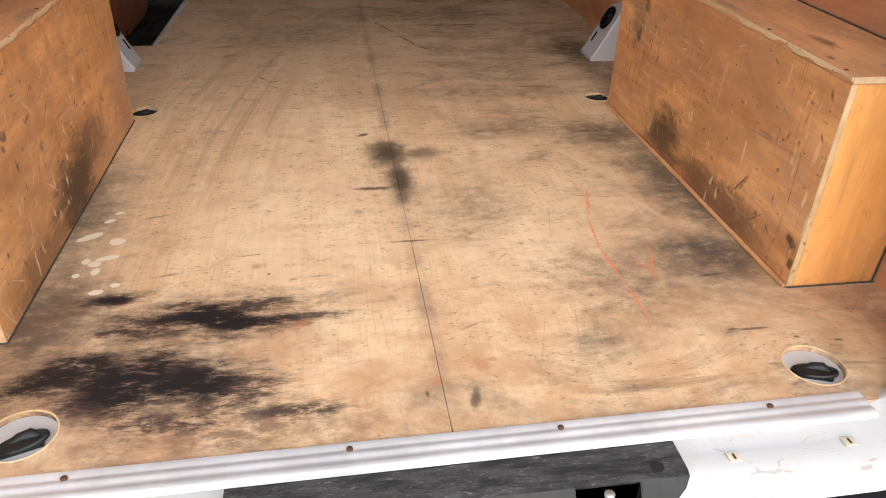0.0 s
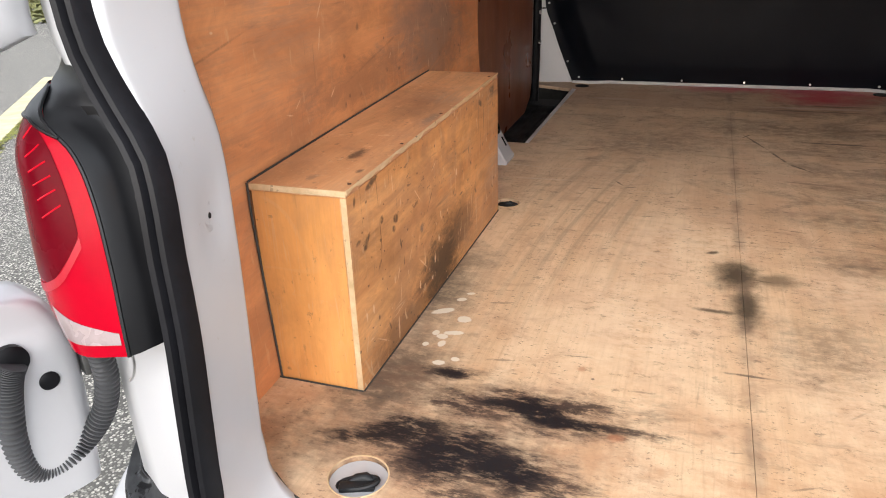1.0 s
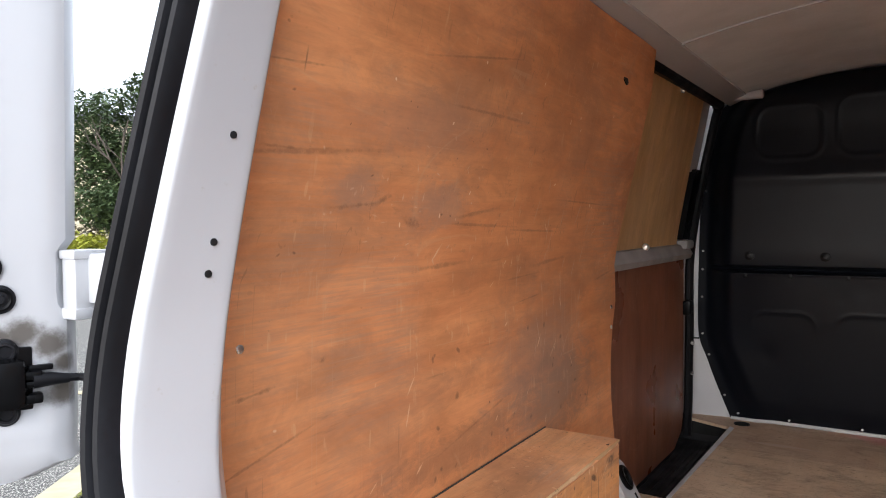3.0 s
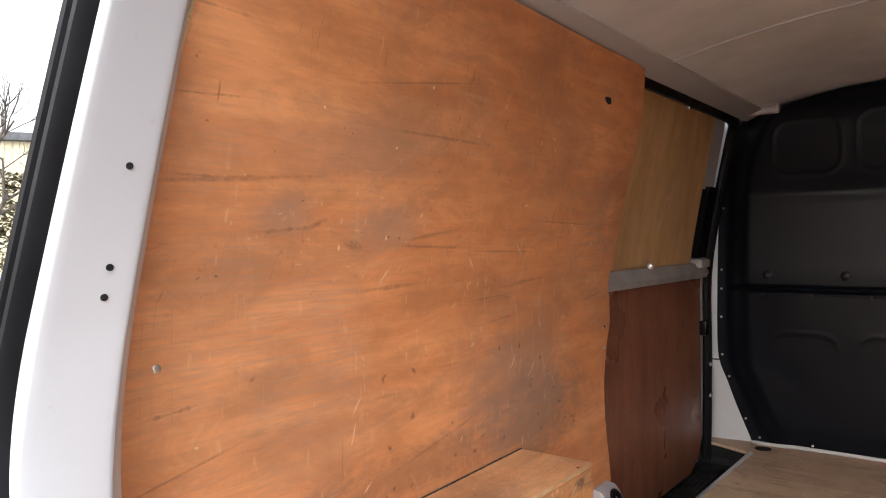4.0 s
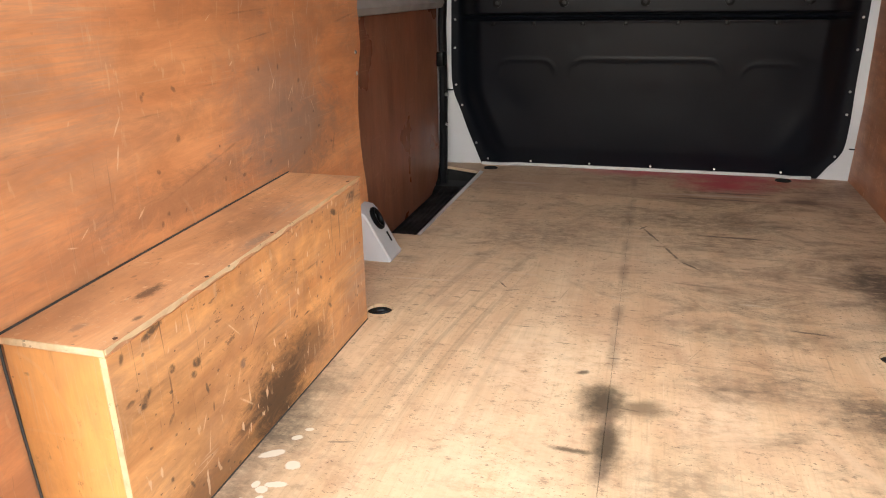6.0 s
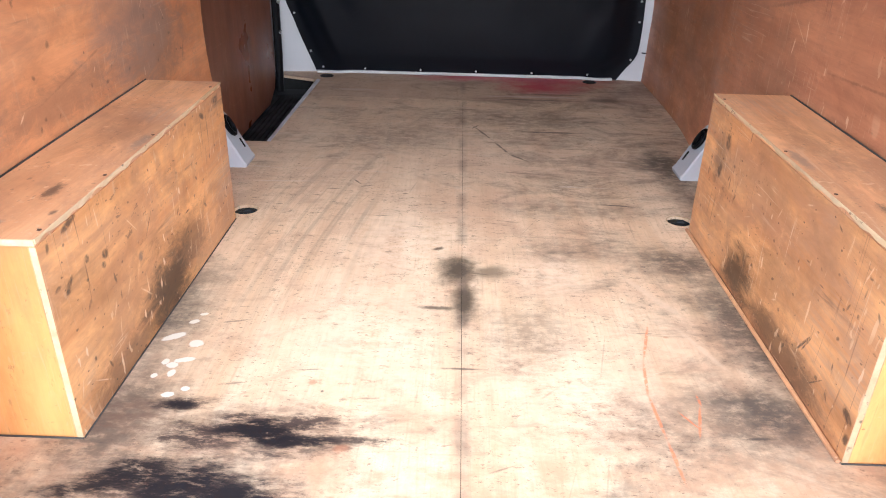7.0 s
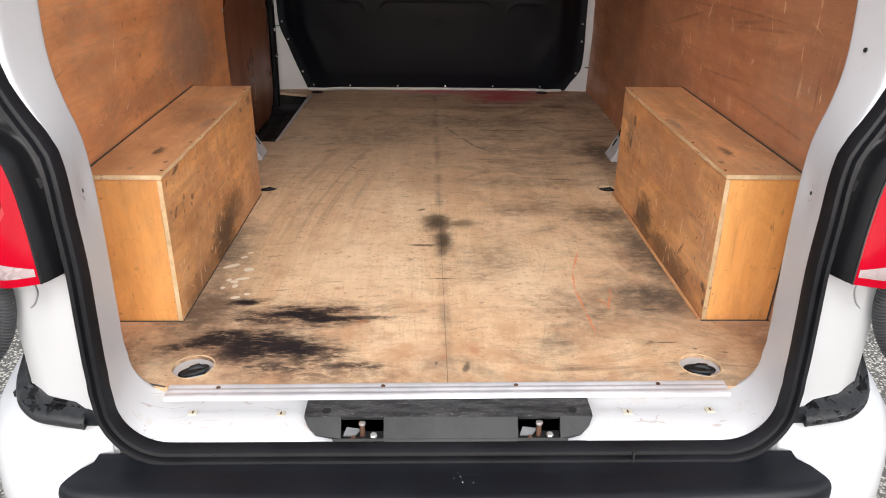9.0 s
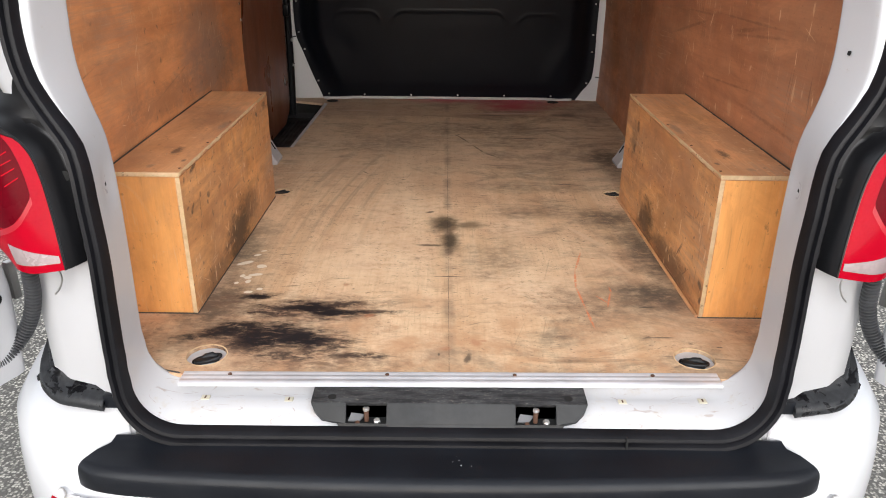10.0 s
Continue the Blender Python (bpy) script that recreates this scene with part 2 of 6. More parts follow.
def floor_ply():
    """Pale birch ply, trodden grey, with oil, paint and chalk marks of its own."""
    k = Nodes("worn_floor_plywood")
    p = k.xyz()
    long = k.noise(1.4, k.scaled(11, 0.9, 1), 7.0, 0.62, 0.3)
    fibre = k.noise(6.0, k.scaled(26, 1.4, 1), 5.0, 0.65)
    patch = k.noise(1.9, None, 7.0, 0.65, 0.3)
    fine = k.noise(26.0, k.scaled(1, 1.6, 1), 6.0, 0.75)
    blotch = k.noise(4.5, k.scaled(1, 0.9, 1, off=(3, 7, 1)), 8.0, 0.70, 0.4)
    tone = k.mix(k.ramp(long, 0.3, 0.7), (0.690, 0.468, 0.276), (0.815, 0.612, 0.400))
    tone = k.mix(k.ramp(fibre, 0.48, 0.74, 0.0, 0.30), tone, (0.36, 0.225, 0.13))
    tone = k.mix(k.ramp(blotch, 0.44, 0.64, 0.0, 0.50), tone, (0.56, 0.345, 0.215))
    tone = k.mix(k.ramp(k.noise(11.0, k.scaled(1, 1.4, 1, off=(3, 1, 0)), 8.0, 0.75, 0.4), 0.48, 0.66, 0.0, 0.45), tone, (0.43, 0.255, 0.160))
    # the least trodden middle stays pale
    pale = k.math("MULTIPLY", k.dabs([(-0.20, 0.60, 0.24, 0.36, 0), (-0.13, 1.00, 0.26, 0.34, 0), (0.20, 0.42, 0.20, 0.26, 10), (0.22, 0.85, 0.16, 0.14, 0)], "xy", 0.35, 4.0, 0.9), k.ramp(fine, 0.66, 0.40))
    tone = k.mix(k.math("MULTIPLY", pale, 0.62), tone, (0.86, 0.665, 0.455))
    # far boards coloured paler and greyer to offset the weak light by the bulkhead
    tone = k.mix(k.ramp(p[1], 1.0, 1.9, 0.0, 0.42), tone, (0.60, 0.52, 0.41))
    # trodden dirt: grey smears, more of them towards the bulkhead and on the half without the step
    more = k.math("ADD", k.ramp(p[1], 0.8, 1.9, 0.0, 0.38), k.ramp(p[0], -0.10, 0.35, 0.0, 0.42))
    more = k.math("ADD", more, k.ramp(p[1], 0.60, 0.1, 0.0, 0.36))
    smear = k.noise(3.1, k.scaled(1.2, 1.9, 1, turn=0.1, off=(1, 4, 0)), 10.0, 0.74, 0.6)
    level = k.math("SUBTRACT", 0.66, k.math("MULTIPLY", more, 0.20))
    grime = k.ramp(k.math("SUBTRACT", smear, level), -0.10, 0.12)
    tone = k.mix(k.math("MULTIPLY", k.math("MULTIPLY", grime, k.ramp(fine, 0.28, 0.58, 0.35, 1.0)), 0.74), tone, (0.190, 0.140, 0.098))
    streak = k.noise(2.6, k.scaled(1.1, 7.0, 1, turn=0.05, off=(6, 2, 0)), 9.0, 0.74, 0.5)
    tone = k.mix(k.math("MULTIPLY", k.ramp(streak, 0.55, 0.68), k.math("MULTIPLY", more, 0.85)), tone, (0.100, 0.072, 0.052))
    tone = k.mix(k.math("MULTIPLY", k.ramp(streak, 0.44, 0.32), k.math("MULTIPLY", k.ramp(p[1], 0.9, 1.5), 0.62)), tone, (0.72, 0.60, 0.46))
    pits = k.math("MULTIPLY", k.ramp(fine, 0.57, 0.66), k.ramp(k.noise(3.0, None, 5.0), 0.38, 0.58))
    tone = k.mix(k.math("MULTIPLY", pits, 0.60), tone, (0.105, 0.070, 0.050))
    # arcs rubbed by dragged loads
    bend = k.math("ADD", p[0], k.math("MULTIPLY", k.math("POWER", k.math("SUBTRACT", p[1], 0.5), 2.0), -0.11))
    arc_vec = k.n.new("ShaderNodeCombineXYZ")
    k.l.new(k.math("MULTIPLY", bend, 34.0), arc_vec.inputs[0])
    k.l.new(k.math("MULTIPLY", p[1], 0.7), arc_vec.inputs[1])
    arcs = k.math("MULTIPLY", k.ramp(k.noise(1.0, arc_vec.outputs[0], 5.0, 0.62), 0.46, 0.66), k.dabs([(-0.40, 1.20, 0.27, 0.90, 0)], "xy", 0.3, 4.0, 0.8))
    tone = k.mix(k.math("MULTIPLY", arcs, 0.42), tone, (0.24, 0.175, 0.120))
    # thin scratches, dark and pale
    tone = k.mix(k.math("MULTIPLY", k.dabs(strokes(3, 26, (-0.55, 0.6), (0.05, 2.3), (0.02, 0.11), (0.0012, 0.0030), (80, 35)), "xy", 0.7, 60.0, 0.8), 0.26), tone, (0.13, 0.09, 0.06))
    tone = k.mix(k.math("MULTIPLY", k.dabs(strokes(8, 22, (-0.4, 0.6), (0.05, 1.3), (0.012, 0.07), (0.0010, 0.0024), (20, 50)), "xy", 0.7, 60.0, 0.8), 0.30), tone, (0.84, 0.68, 0.49))
    tone = k.mix(k.math("MULTIPLY", k.dabs(strokes(14, 30, (-0.5, 0.62), (0.02, 1.9), (0.006, 0.035), (0.0022, 0.006), (4, 12)), "xy", 0.9, 55.0, 0.8), 0.60), tone, (0.12, 0.085, 0.06))
    # orange-brown soaking and fine specks towards the rear edge
    rear = k.math("MULTIPLY", k.ramp(p[1], 0.08, 0.58, 1.0, 0.18), k.ramp(k.noise(8.5, k.scaled(1, 1.3, 1, off=(1, 8, 0)), 9.0, 0.72, 0.0), 0.38, 0.66))
    tone = k.mix(k.math("MULTIPLY", rear, 0.80), tone, (0.53, 0.295, 0.160))
    fleck = k.math("MULTIPLY", k.ramp(k.noise(95.0, k.scaled(0.8, 1.5, 1), 4.0, 0.7), 0.58, 0.65), k.ramp(k.noise(6.0, k.scaled(1, 1, 1, off=(9, 3, 0)), 6.0, 0.7), 0.42, 0.56))
    tone = k.mix(k.math("MULTIPLY", fleck, 0.60), tone, (0.14, 0.080, 0.050))
    # trodden grey by the boxes and in the rear corners
    grey = k.dabs([(-0.62, 0.62, 0.13, 0.42, 0), (-0.60, 0.30, 0.16, 0.18, 0), (0.585, 0.68, 0.15, 0.42, 0), (0.52, 0.38, 0.13, 0.16, 20), (0.52, 0.92, 0.16, 0.14, 0), (0.66, 1.60, 0.12, 0.34, 0)], "xy", 0.55, 7.0, 0.9, 8.0)
    tone = k.mix(k.math("MULTIPLY", k.math("MULTIPLY", grey, k.ramp(fine, 0.30, 0.56, 0.40, 1.0)), 0.88), tone, (0.092, 0.070, 0.054))
    soft = k.dabs([(0.13, 0.60, 0.15, 0.20, 0), (0.33, 0.98, 0.24, 0.12, 0), (0.30, 1.24, 0.30, 0.10, 0), (-0.42, 0.19, 0.30, 0.22, 0), (0.1, 2.12, 0.55, 0.18, 0), (-0.25, 1.85, 0.3, 0.25, 0), (-0.02, 2.05, 0.018, 0.22, 0), (-0.62, 0.12, 0.16, 0.13, 0), (-0.55, 0.38, 0.14, 0.20, 0), (0.38, 0.30, 0.22, 0.16, 0)], "xy", 0.6, 8.0, 0.9, 8.0)
    tone = k.mix(k.math("MULTIPLY", k.math("MULTIPLY", soft, k.ramp(fine, 0.34, 0.60, 0.25, 1.0)), 0.52), tone, (0.12, 0.090, 0.066))
    tone = k.mix(k.math("MULTIPLY", k.dabs([(0.42, 0.76, 0.016, 0.16, 28), (0.47, 0.56, 0.012, 0.10, 22)], "xy", 0.4, 20.0, 0.8), 0.55), tone, (0.74, 0.56, 0.38))
    # oil in the middle, with its run
    oil = k.dabs([(-0.008, 0.850, 0.082, 0.120, 0), (0.004, 0.720, 0.046, 0.160, 0), (0.06, 0.85, 0.075, 0.05, 0)], "xy", 0.45, 16.0, 0.8, 8.0)
    tone = k.mix(k.math("MULTIPLY", oil, 0.72), tone, (0.115, 0.082, 0.050))
    oil = k.dabs([(-0.008, 0.858, 0.058, 0.088, 0), (0.006, 0.715, 0.026, 0.120, 0), (-0.055, 0.685, 0.055, 0.010, 0), (-0.06, 0.965, 0.022, 0.010, 30)], "xy", 0.50, 26.0, 0.8, 8.0)
    tone = k.mix(k.math("MULTIPLY", oil, 0.80), tone, (0.052, 0.039, 0.026))
    # black spills by the rear edge, soaked along the veneer
    wet = k.scaled(0.62, 1.7, 1)
    soak = k.noise(30.0, wet, 9.0, 0.78, 0.2)
    halo = k.dabs([(-0.42, 0.135, 0.27, 0.125, 0), (-0.34, 0.275, 0.25, 0.100, 0), (-0.27, 0.040, 0.34, 0.075, 0), (-0.54, 0.31, 0.12, 0.08, 0)], "xy", 0.75, 13.0, 0.9, 8.0)
    tone = k.mix(k.math("MULTIPLY", k.math("MULTIPLY", halo, k.ramp(soak, 0.38, 0.56, 0.22, 1.0)), 0.82), tone, (0.165, 0.098, 0.064))
    spill = k.dabs([(-0.335, 0.275, 0.15, 0.070, -4), (-0.265, 0.305, 0.12, 0.036, 12), (-0.205, 0.264, 0.13, 0.022, 2), (-0.475, 0.343, 0.075, 0.030, 5), (-0.43, 0.27, 0.09, 0.045, 0), (-0.29, 0.115, 0.12, 0.065, 0), (-0.40, 0.135, 0.20, 0.085, 0), (-0.36, 0.065, 0.10, 0.030, 0), (-0.20, 0.065, 0.10, 0.020, 0)], "xy", 0.85, 20.0, 0.7, 10.0, wet)
    tone = k.mix(k.math("MULTIPLY", k.math("MULTIPLY", spill, k.ramp(soak, 0.40, 0.54, 0.22, 1.0)), 0.90), tone, (0.044, 0.028, 0.024))
    spill = k.dabs([(-0.555, 0.150, 0.075, 0.034, 18), (-0.485, 0.180, 0.090, 0.044, 8), (-0.415, 0.162, 0.115, 0.060, -10), (-0.340, 0.138, 0.100, 0.052, -16), (-0.425, 0.120, 0.07, 0.042, 0), (-0.330, 0.285, 0.090, 0.036, 0), (-0.270, 0.262, 0.085, 0.022, 0), (-0.480, 0.343, 0.040, 0.016, 0)], "xy", 0.75, 24.0, 0.6, 10.0, wet)
    tone = k.mix(k.math("MULTIPLY", spill, k.ramp(soak, 0.34, 0.50, 0.45, 0.97)), tone, (0.010, 0.008, 0.010))
    # splashes of pale filler
    drops = k.dabs([(-0.562, 0.545, 0.026, 0.011, 35), (-0.541, 0.600, 0.012, 0.008, 30), (-0.512, 0.524, 0.015, 0.014, 0), (-0.515, 0.470, 0.022, 0.008, 15), (-0.532, 0.452, 0.012, 0.010, 0), (-0.525, 0.428, 0.008, 0.012, 0), (-0.553, 0.419, 0.007, 0.008, 0), (-0.548, 0.462, 0.008, 0.010, 0), (-0.510, 0.367, 0.013, 0.008, 10), (-0.485, 0.385, 0.009, 0.008, 0), (-0.530, 0.630, 0.010, 0.006, 20)], "xy", 0.30, 70.0, 0.25)
    tone = k.mix(k.math("MULTIPLY", drops, 0.92), tone, (0.78, 0.70, 0.57))
    # orange chalk strokes
    chalk = k.dabs([(0.365, 0.580, 0.0042, 0.082, -16), (0.338, 0.460, 0.0042, 0.070, -8), (0.334, 0.355, 0.0040, 0.075, 2), (0.338, 0.245, 0.0044, 0.060, 2), (0.418, 0.400, 0.0035, 0.020, 0), (0.404, 0.345, 0.0036, 0.055, -16), (0.386, 0.345, 0.003, 0.030, 30)], "xy", 0.25, 90.0, 0.6)
    tone = k.mix(k.math("MULTIPLY", k.math("MULTIPLY", chalk, k.ramp(k.noise(110.0, None, 3.0), 0.30, 0.52)), 0.72), tone, (0.74, 0.20, 0.07))
    # rusty and dark drips
    drip = k.dabs([(0.060, 0.125, 0.018, 0.022, 0), (0.078, 0.135, 0.012, 0.008, 0), (-0.267, 0.415, 0.010, 0.012, -20), (-0.005, 0.10, 0.015, 0.014, 0), (-0.190, 0.247, 0.018, 0.014, 0), (0.41, 0.60, 0.008, 0.006, 0)], "xy", 0.55, 34.0, 0.7)
    tone = k.mix(k.math("MULTIPLY", drip, 0.52), tone, (0.42, 0.16, 0.075))
    drip = k.dabs([(0.041, 0.062, 0.010, 0.026, -10), (0.487, 0.156, 0.034, 0.0035, 0), (0.455, 0.158, 0.014, 0.003, 0), (0.488, 0.304, 0.032, 0.005, 4), (0.542, 0.130, 0.007, 0.004, 0), (0.601, 0.116, 0.012, 0.004, -10), (-0.022, 0.075, 0.004, 0.008, 0), (-0.245, 0.39, 0.004, 0.005, 0), (0.0, 0.47, 0.05, 0.005, 0), (0.43, 1.275, 0.07, 0.007, -4), (0.33, 1.95, 0.14, 0.012, 0)], "xy", 0.6, 34.0, 0.7)
    tone = k.mix(k.math("MULTIPLY", drip, 0.78), tone, (0.075, 0.055, 0.042))
    crack = k.dabs([(0.070, 1.93, 0.10, 0.006, -68), (0.130, 1.77, 0.075, 0.006, -70), (0.190, 1.655, 0.06, 0.006, -50), (-0.315, 1.40, 0.035, 0.004, -55), (-0.28, 1.37, 0.03, 0.004, 25), (0.05, 2.0, 0.035, 0.005, 60)], "xy", 0.9, 30.0, 0.6)
    tone = k.mix(k.math("MULTIPLY", crack, 0.75), tone, (0.08, 0.058, 0.042))
    # red paint dust along the bulkhead, and a pale rubbed band with dark edges
    red = k.dabs([(0.38, 2.78, 0.42, 0.24, 0), (0.36, 2.62, 0.26, 0.16, 0), (0.0, 2.80, 0.35, 0.14, 0)], "xy", 0.40, 8.0, 0.9)
    tone = k.mix(k.ramp(p[1], 2.375, 2.377, 0.0, 0.30), tone, (0.36, 0.215, 0.165))
    tone = k.mix(k.math("MULTIPLY", red, 0.85), tone, (0.50, 0.035, 0.08))
    band = k.dabs([(0.32, 2.455, 0.24, 0.022, 1), (-0.45, 2.50, 0.14, 0.02, 0)], "xy", 0.45, 14.0, 0.6)
    tone = k.mix(k.math("MULTIPLY", band, 0.62), tone, (0.62, 0.50, 0.41))
    band = k.dabs([(0.30, 2.405, 0.30, 0.016, 0), (0.38, 2.50, 0.22, 0.014, 2), (0.60, 2.42, 0.10, 0.05, 0)], "xy", 0.5, 14.0, 0.8)
    tone = k.mix(k.math("MULTIPLY", band, 0.62), tone, (0.085, 0.058, 0.048))
    # rubbed line where the boards meet
    near = k.ramp(k.math("ABSOLUTE", p[0]), 0.002, 0.022, 0.45, 0.0)
    tone = k.mix(k.math("MULTIPLY", near, k.ramp(k.noise(6.0), 0.40, 0.6)), tone, (0.16, 0.11, 0.08))
    k.bump(k.math("ADD", k.math("MULTIPLY", fibre, 0.5), k.math("ADD", smear, k.math("MULTIPLY", fine, 0.6))), 0.28, 0.0015)
    return k.done(tone, k.ramp(patch, 0.3, 0.7, 0.50, 0.72), 0.0, 0.0, 0.35)


def white_paint(name, dirt=0.25):
    k = Nodes(name)
    tone = k.mix(k.ramp(k.noise(2.5, None, 4.0), 0.35, 0.7), (0.525, 0.525, 0.54), (0.495, 0.495, 0.51))
    soil = k.math("MULTIPLY", k.ramp(k.noise(70.0, None, 5.0, 0.7), 0.64, 0.72), dirt)
    tone = k.mix(soil, tone, (0.42, 0.38, 0.33))
    if dirt > 0.3:
        low = k.ramp(k.xyz()[2], -0.012, 0.006, 1.0, 0.0)
        crack = k.lines(k.scaled(4.0, 18.0, 8.0), 1.9, 0.010, low, 4.0)
        tone = k.mix(k.math("MULTIPLY", crack, 0.45), tone, (0.28, 0.20, 0.14))
        tone = k.mix(k.math("MULTIPLY", k.math("MULTIPLY", k.ramp(k.noise(26.0, None, 7.0, 0.72), 0.52, 0.72), low), 0.4), tone, (0.46, 0.38, 0.28))
    k.bump(k.noise(220.0, None, 2.0), 0.04, 0.0005)
    return k.done(tone, 0.26, 0.0, 0.3)


def asphalt_mat():
    k = Nodes("chipped_asphalt")
    chips = k.cells(105.0)
    t = k.n.new("ShaderNodeTexVoronoi")
    t.inputs["Scale"].default_value = 105.0
    k.l.new(k.co, t.inputs["Vector"])
    grey = k.n.new("ShaderNodeRGBToBW")
    k.l.new(t.outputs["Color"], grey.inputs[0])
    tone = k.mix(k.ramp(grey.outputs[0], 0.15, 0.85), (0.16, 0.152, 0.135), (0.56, 0.525, 0.46))
    tone = k.mix(k.ramp(chips, 0.30, 0.60), tone, (0.075, 0.070, 0.062))
    tone = k.mix(k.ramp(k.noise(0.9, None, 5.0), 0.4, 0.7, 0.0, 0.35), tone, (0.12, 0.115, 0.10))
    k.bump(chips, 0.6, 0.004)
    return k.done(tone, 0.85)


def leaf_mat(name, a, b):
    k = Nodes(name)
    g = k.n.new("ShaderNodeNewGeometry")
    tone = k.mix(g.outputs["Random Per Island"], a, b)
    tone = k.mix(k.ramp(k.noise(1.2), 0.35, 0.7, 0.0, 0.5), tone, tuple(c * 0.45 for c in a))
    return k.done(tone, 0.6)


FLOOR_PLY = floor_ply()
SMUT, DUSTY = (0.065, 0.038, 0.025), (0.34, 0.25, 0.20)
PALE_CUT, DARK_CUT = (0.80, 0.56, 0.36), (0.075, 0.042, 0.028)
WALL_BLOTS = [
    ((0.757, 0.60, 0.88), (0.2, 0.13, 0.06), 0.40, DUSTY), ((0.757, 0.36, 0.90), (0.2, 0.09, 0.04), 0.35, DUSTY),
    ((0.79, 1.20, 0.43), (0.2, 0.34, 0.15), 0.60, (0.20, 0.125, 0.09)), ((0.79, 1.12, 0.52), (0.2, 0.36, 0.20), 0.40, DUSTY),
    ((0.78, 0.72, 0.42), (0.2, 0.34, 0.06), 0.45, (0.20, 0.11, 0.07)), ((0.75, 0.52, 1.02), (0.2, 0.30, 0.10), 0.25, DUSTY),
]
WALL_LAYERS = [
    ([(0.37, 0.879, 0.09, 0.005, 4), (0.43, 0.888, 0.03, 0.007, 20), (0.515, 0.853, 0.035, 0.011, -12), (0.321, 0.655, 0.012, 0.009, 20), (0.19, 0.632, 0.05, 0.004, 5), (0.818, 0.846, 0.028, 0.004, 50), (0.20, 0.95, 0.05, 0.003, 0), (1.39, 0.38, 0.035, 0.006, 62)], 0.50, SMUT, 0.9, 46.0, 1.0),
    (strokes(21, 20, (0.1, 0.75), (0.80, 1.12), (0.002, 0.006), (0.0015, 0.0035), (0, 30)) + [(0.22, 1.06, 0.0025, 0.018, 0)], 0.60, SMUT, 0.7, 70.0, 0.8),
    (strokes(22, 26, (0.95, 1.35), (0.52, 0.95), (0.012, 0.055), (0.0016, 0.0034), (82, 16)), 0.45, (0.62, 0.46, 0.36), 0.4, 50.0, 0.6),
    (strokes(23, 26, (0.15, 1.5), (0.38, 0.85), (0.004, 0.028), (0.0014, 0.0030), (75, 40)), 0.72, PALE_CUT, 0.4, 60.0, 0.5),
    (strokes(27, 40, (0.25, 0.75), (0.78, 1.0), (0.002, 0.010), (0.0012, 0.003), (60, 60)), 0.55, (0.74, 0.52, 0.38), 0.6, 80.0, 0.8),
    (strokes(24, 16, (0.3, 1.5), (0.80, 1.15), (0.003, 0.008), (0.0016, 0.0028), (80, 30)), 0.80, (0.90, 0.72, 0.52), 0.3, 60.0, 0.5),
    (strokes(25, 16, (0.1, 1.6), (0.40, 1.20), (0.08, 0.26), (0.0022, 0.006), (4, 5)), 0.42, (0.16, 0.075, 0.04), 0.7, 26.0, 0.8),
    (strokes(26, 26, (0.6, 1.4), (0.38, 0.62), (0.003, 0.010), (0.003, 0.009), (40, 40)), 0.55, SMUT, 0.6, 50.0, 0.7),
]
BOX_BLOTS = [
    ((0.600, 0.66, 0.05), (0.1, 0.17, 0.13), 0.90, (0.05, 0.03, 0.018)), ((0.600, 0.80, 0.09), (0.1, 0.13, 0.09), 0.60, (0.07, 0.042, 0.026)),
    ((0.600, 0.45, 0.02), (0.1, 0.20, 0.06), 0.55, (0.06, 0.036, 0.022)), ((0.600, 0.40, 0.14), (0.1, 0.16, 0.14), 0.35, (0.28, 0.13, 0.06)),
]
BOX_LAYERS = [
    ([(0.427, 0.240, 0.013, 0.012, 0), (0.443, 0.186, 0.005, 0.012, 10), (0.416, 0.225, 0.009, 0.008, 0), (0.306, 0.245, 0.022, 0.009, 40), (0.369, 0.261, 0.010, 0.009, 0), (0.951, 0.323, 0.022, 0.009, -28), (0.792, 0.158, 0.016, 0.003, 0), (0.34, 0.335, 0.030, 0.008, 12), (1.05, 0.335, 0.03, 0.012, 0), (0.60, 0.215, 0.035, 0.002, 45)], 0.88, SMUT, 0.5, 60.0, 0.6),
    ([(0.547, 0.174, 0.011, 0.012, 0)], 0.75, (0.10, 0.10, 0.105), 0.4, 50.0, 0.6),
    (strokes(31, 24, (0.27, 1.05), (0.04, 0.33), (0.006, 0.040), (0.0012, 0.0028), (50, 55)), 0.62, PALE_CUT, 0.7, 80.0, 0.8),
    (strokes(32, 30, (0.27, 1.08), (0.03, 0.34), (0.003, 0.014), (0.002, 0.006), (40, 60)), 0.75, SMUT, 0.5, 70.0, 0.6),
    (strokes(33, 14, (0.30, 1.05), (0.10, 0.32), (0.03, 0.09), (0.010, 0.03), (50, 40)), 0.45, (0.36, 0.17, 0.075), 0.8, 26.0, 0.9),
]
BOX_R_BLOTS = [
    ((0.600, 0.78, 0.05), (0.1, 0.12, 0.10), 0.85, (0.05, 0.03, 0.018)), ((0.600, 0.52, 0.03), (0.1, 0.26, 0.06), 0.65, (0.06, 0.036, 0.022)),
    ((0.600, 1.00, 0.25), (0.1, 0.06, 0.09), 0.50, (0.10, 0.055, 0.03)), ((0.600, 0.62, 0.14), (0.1, 0.12, 0.08), 0.35, (0.20, 0.10, 0.05)),
]
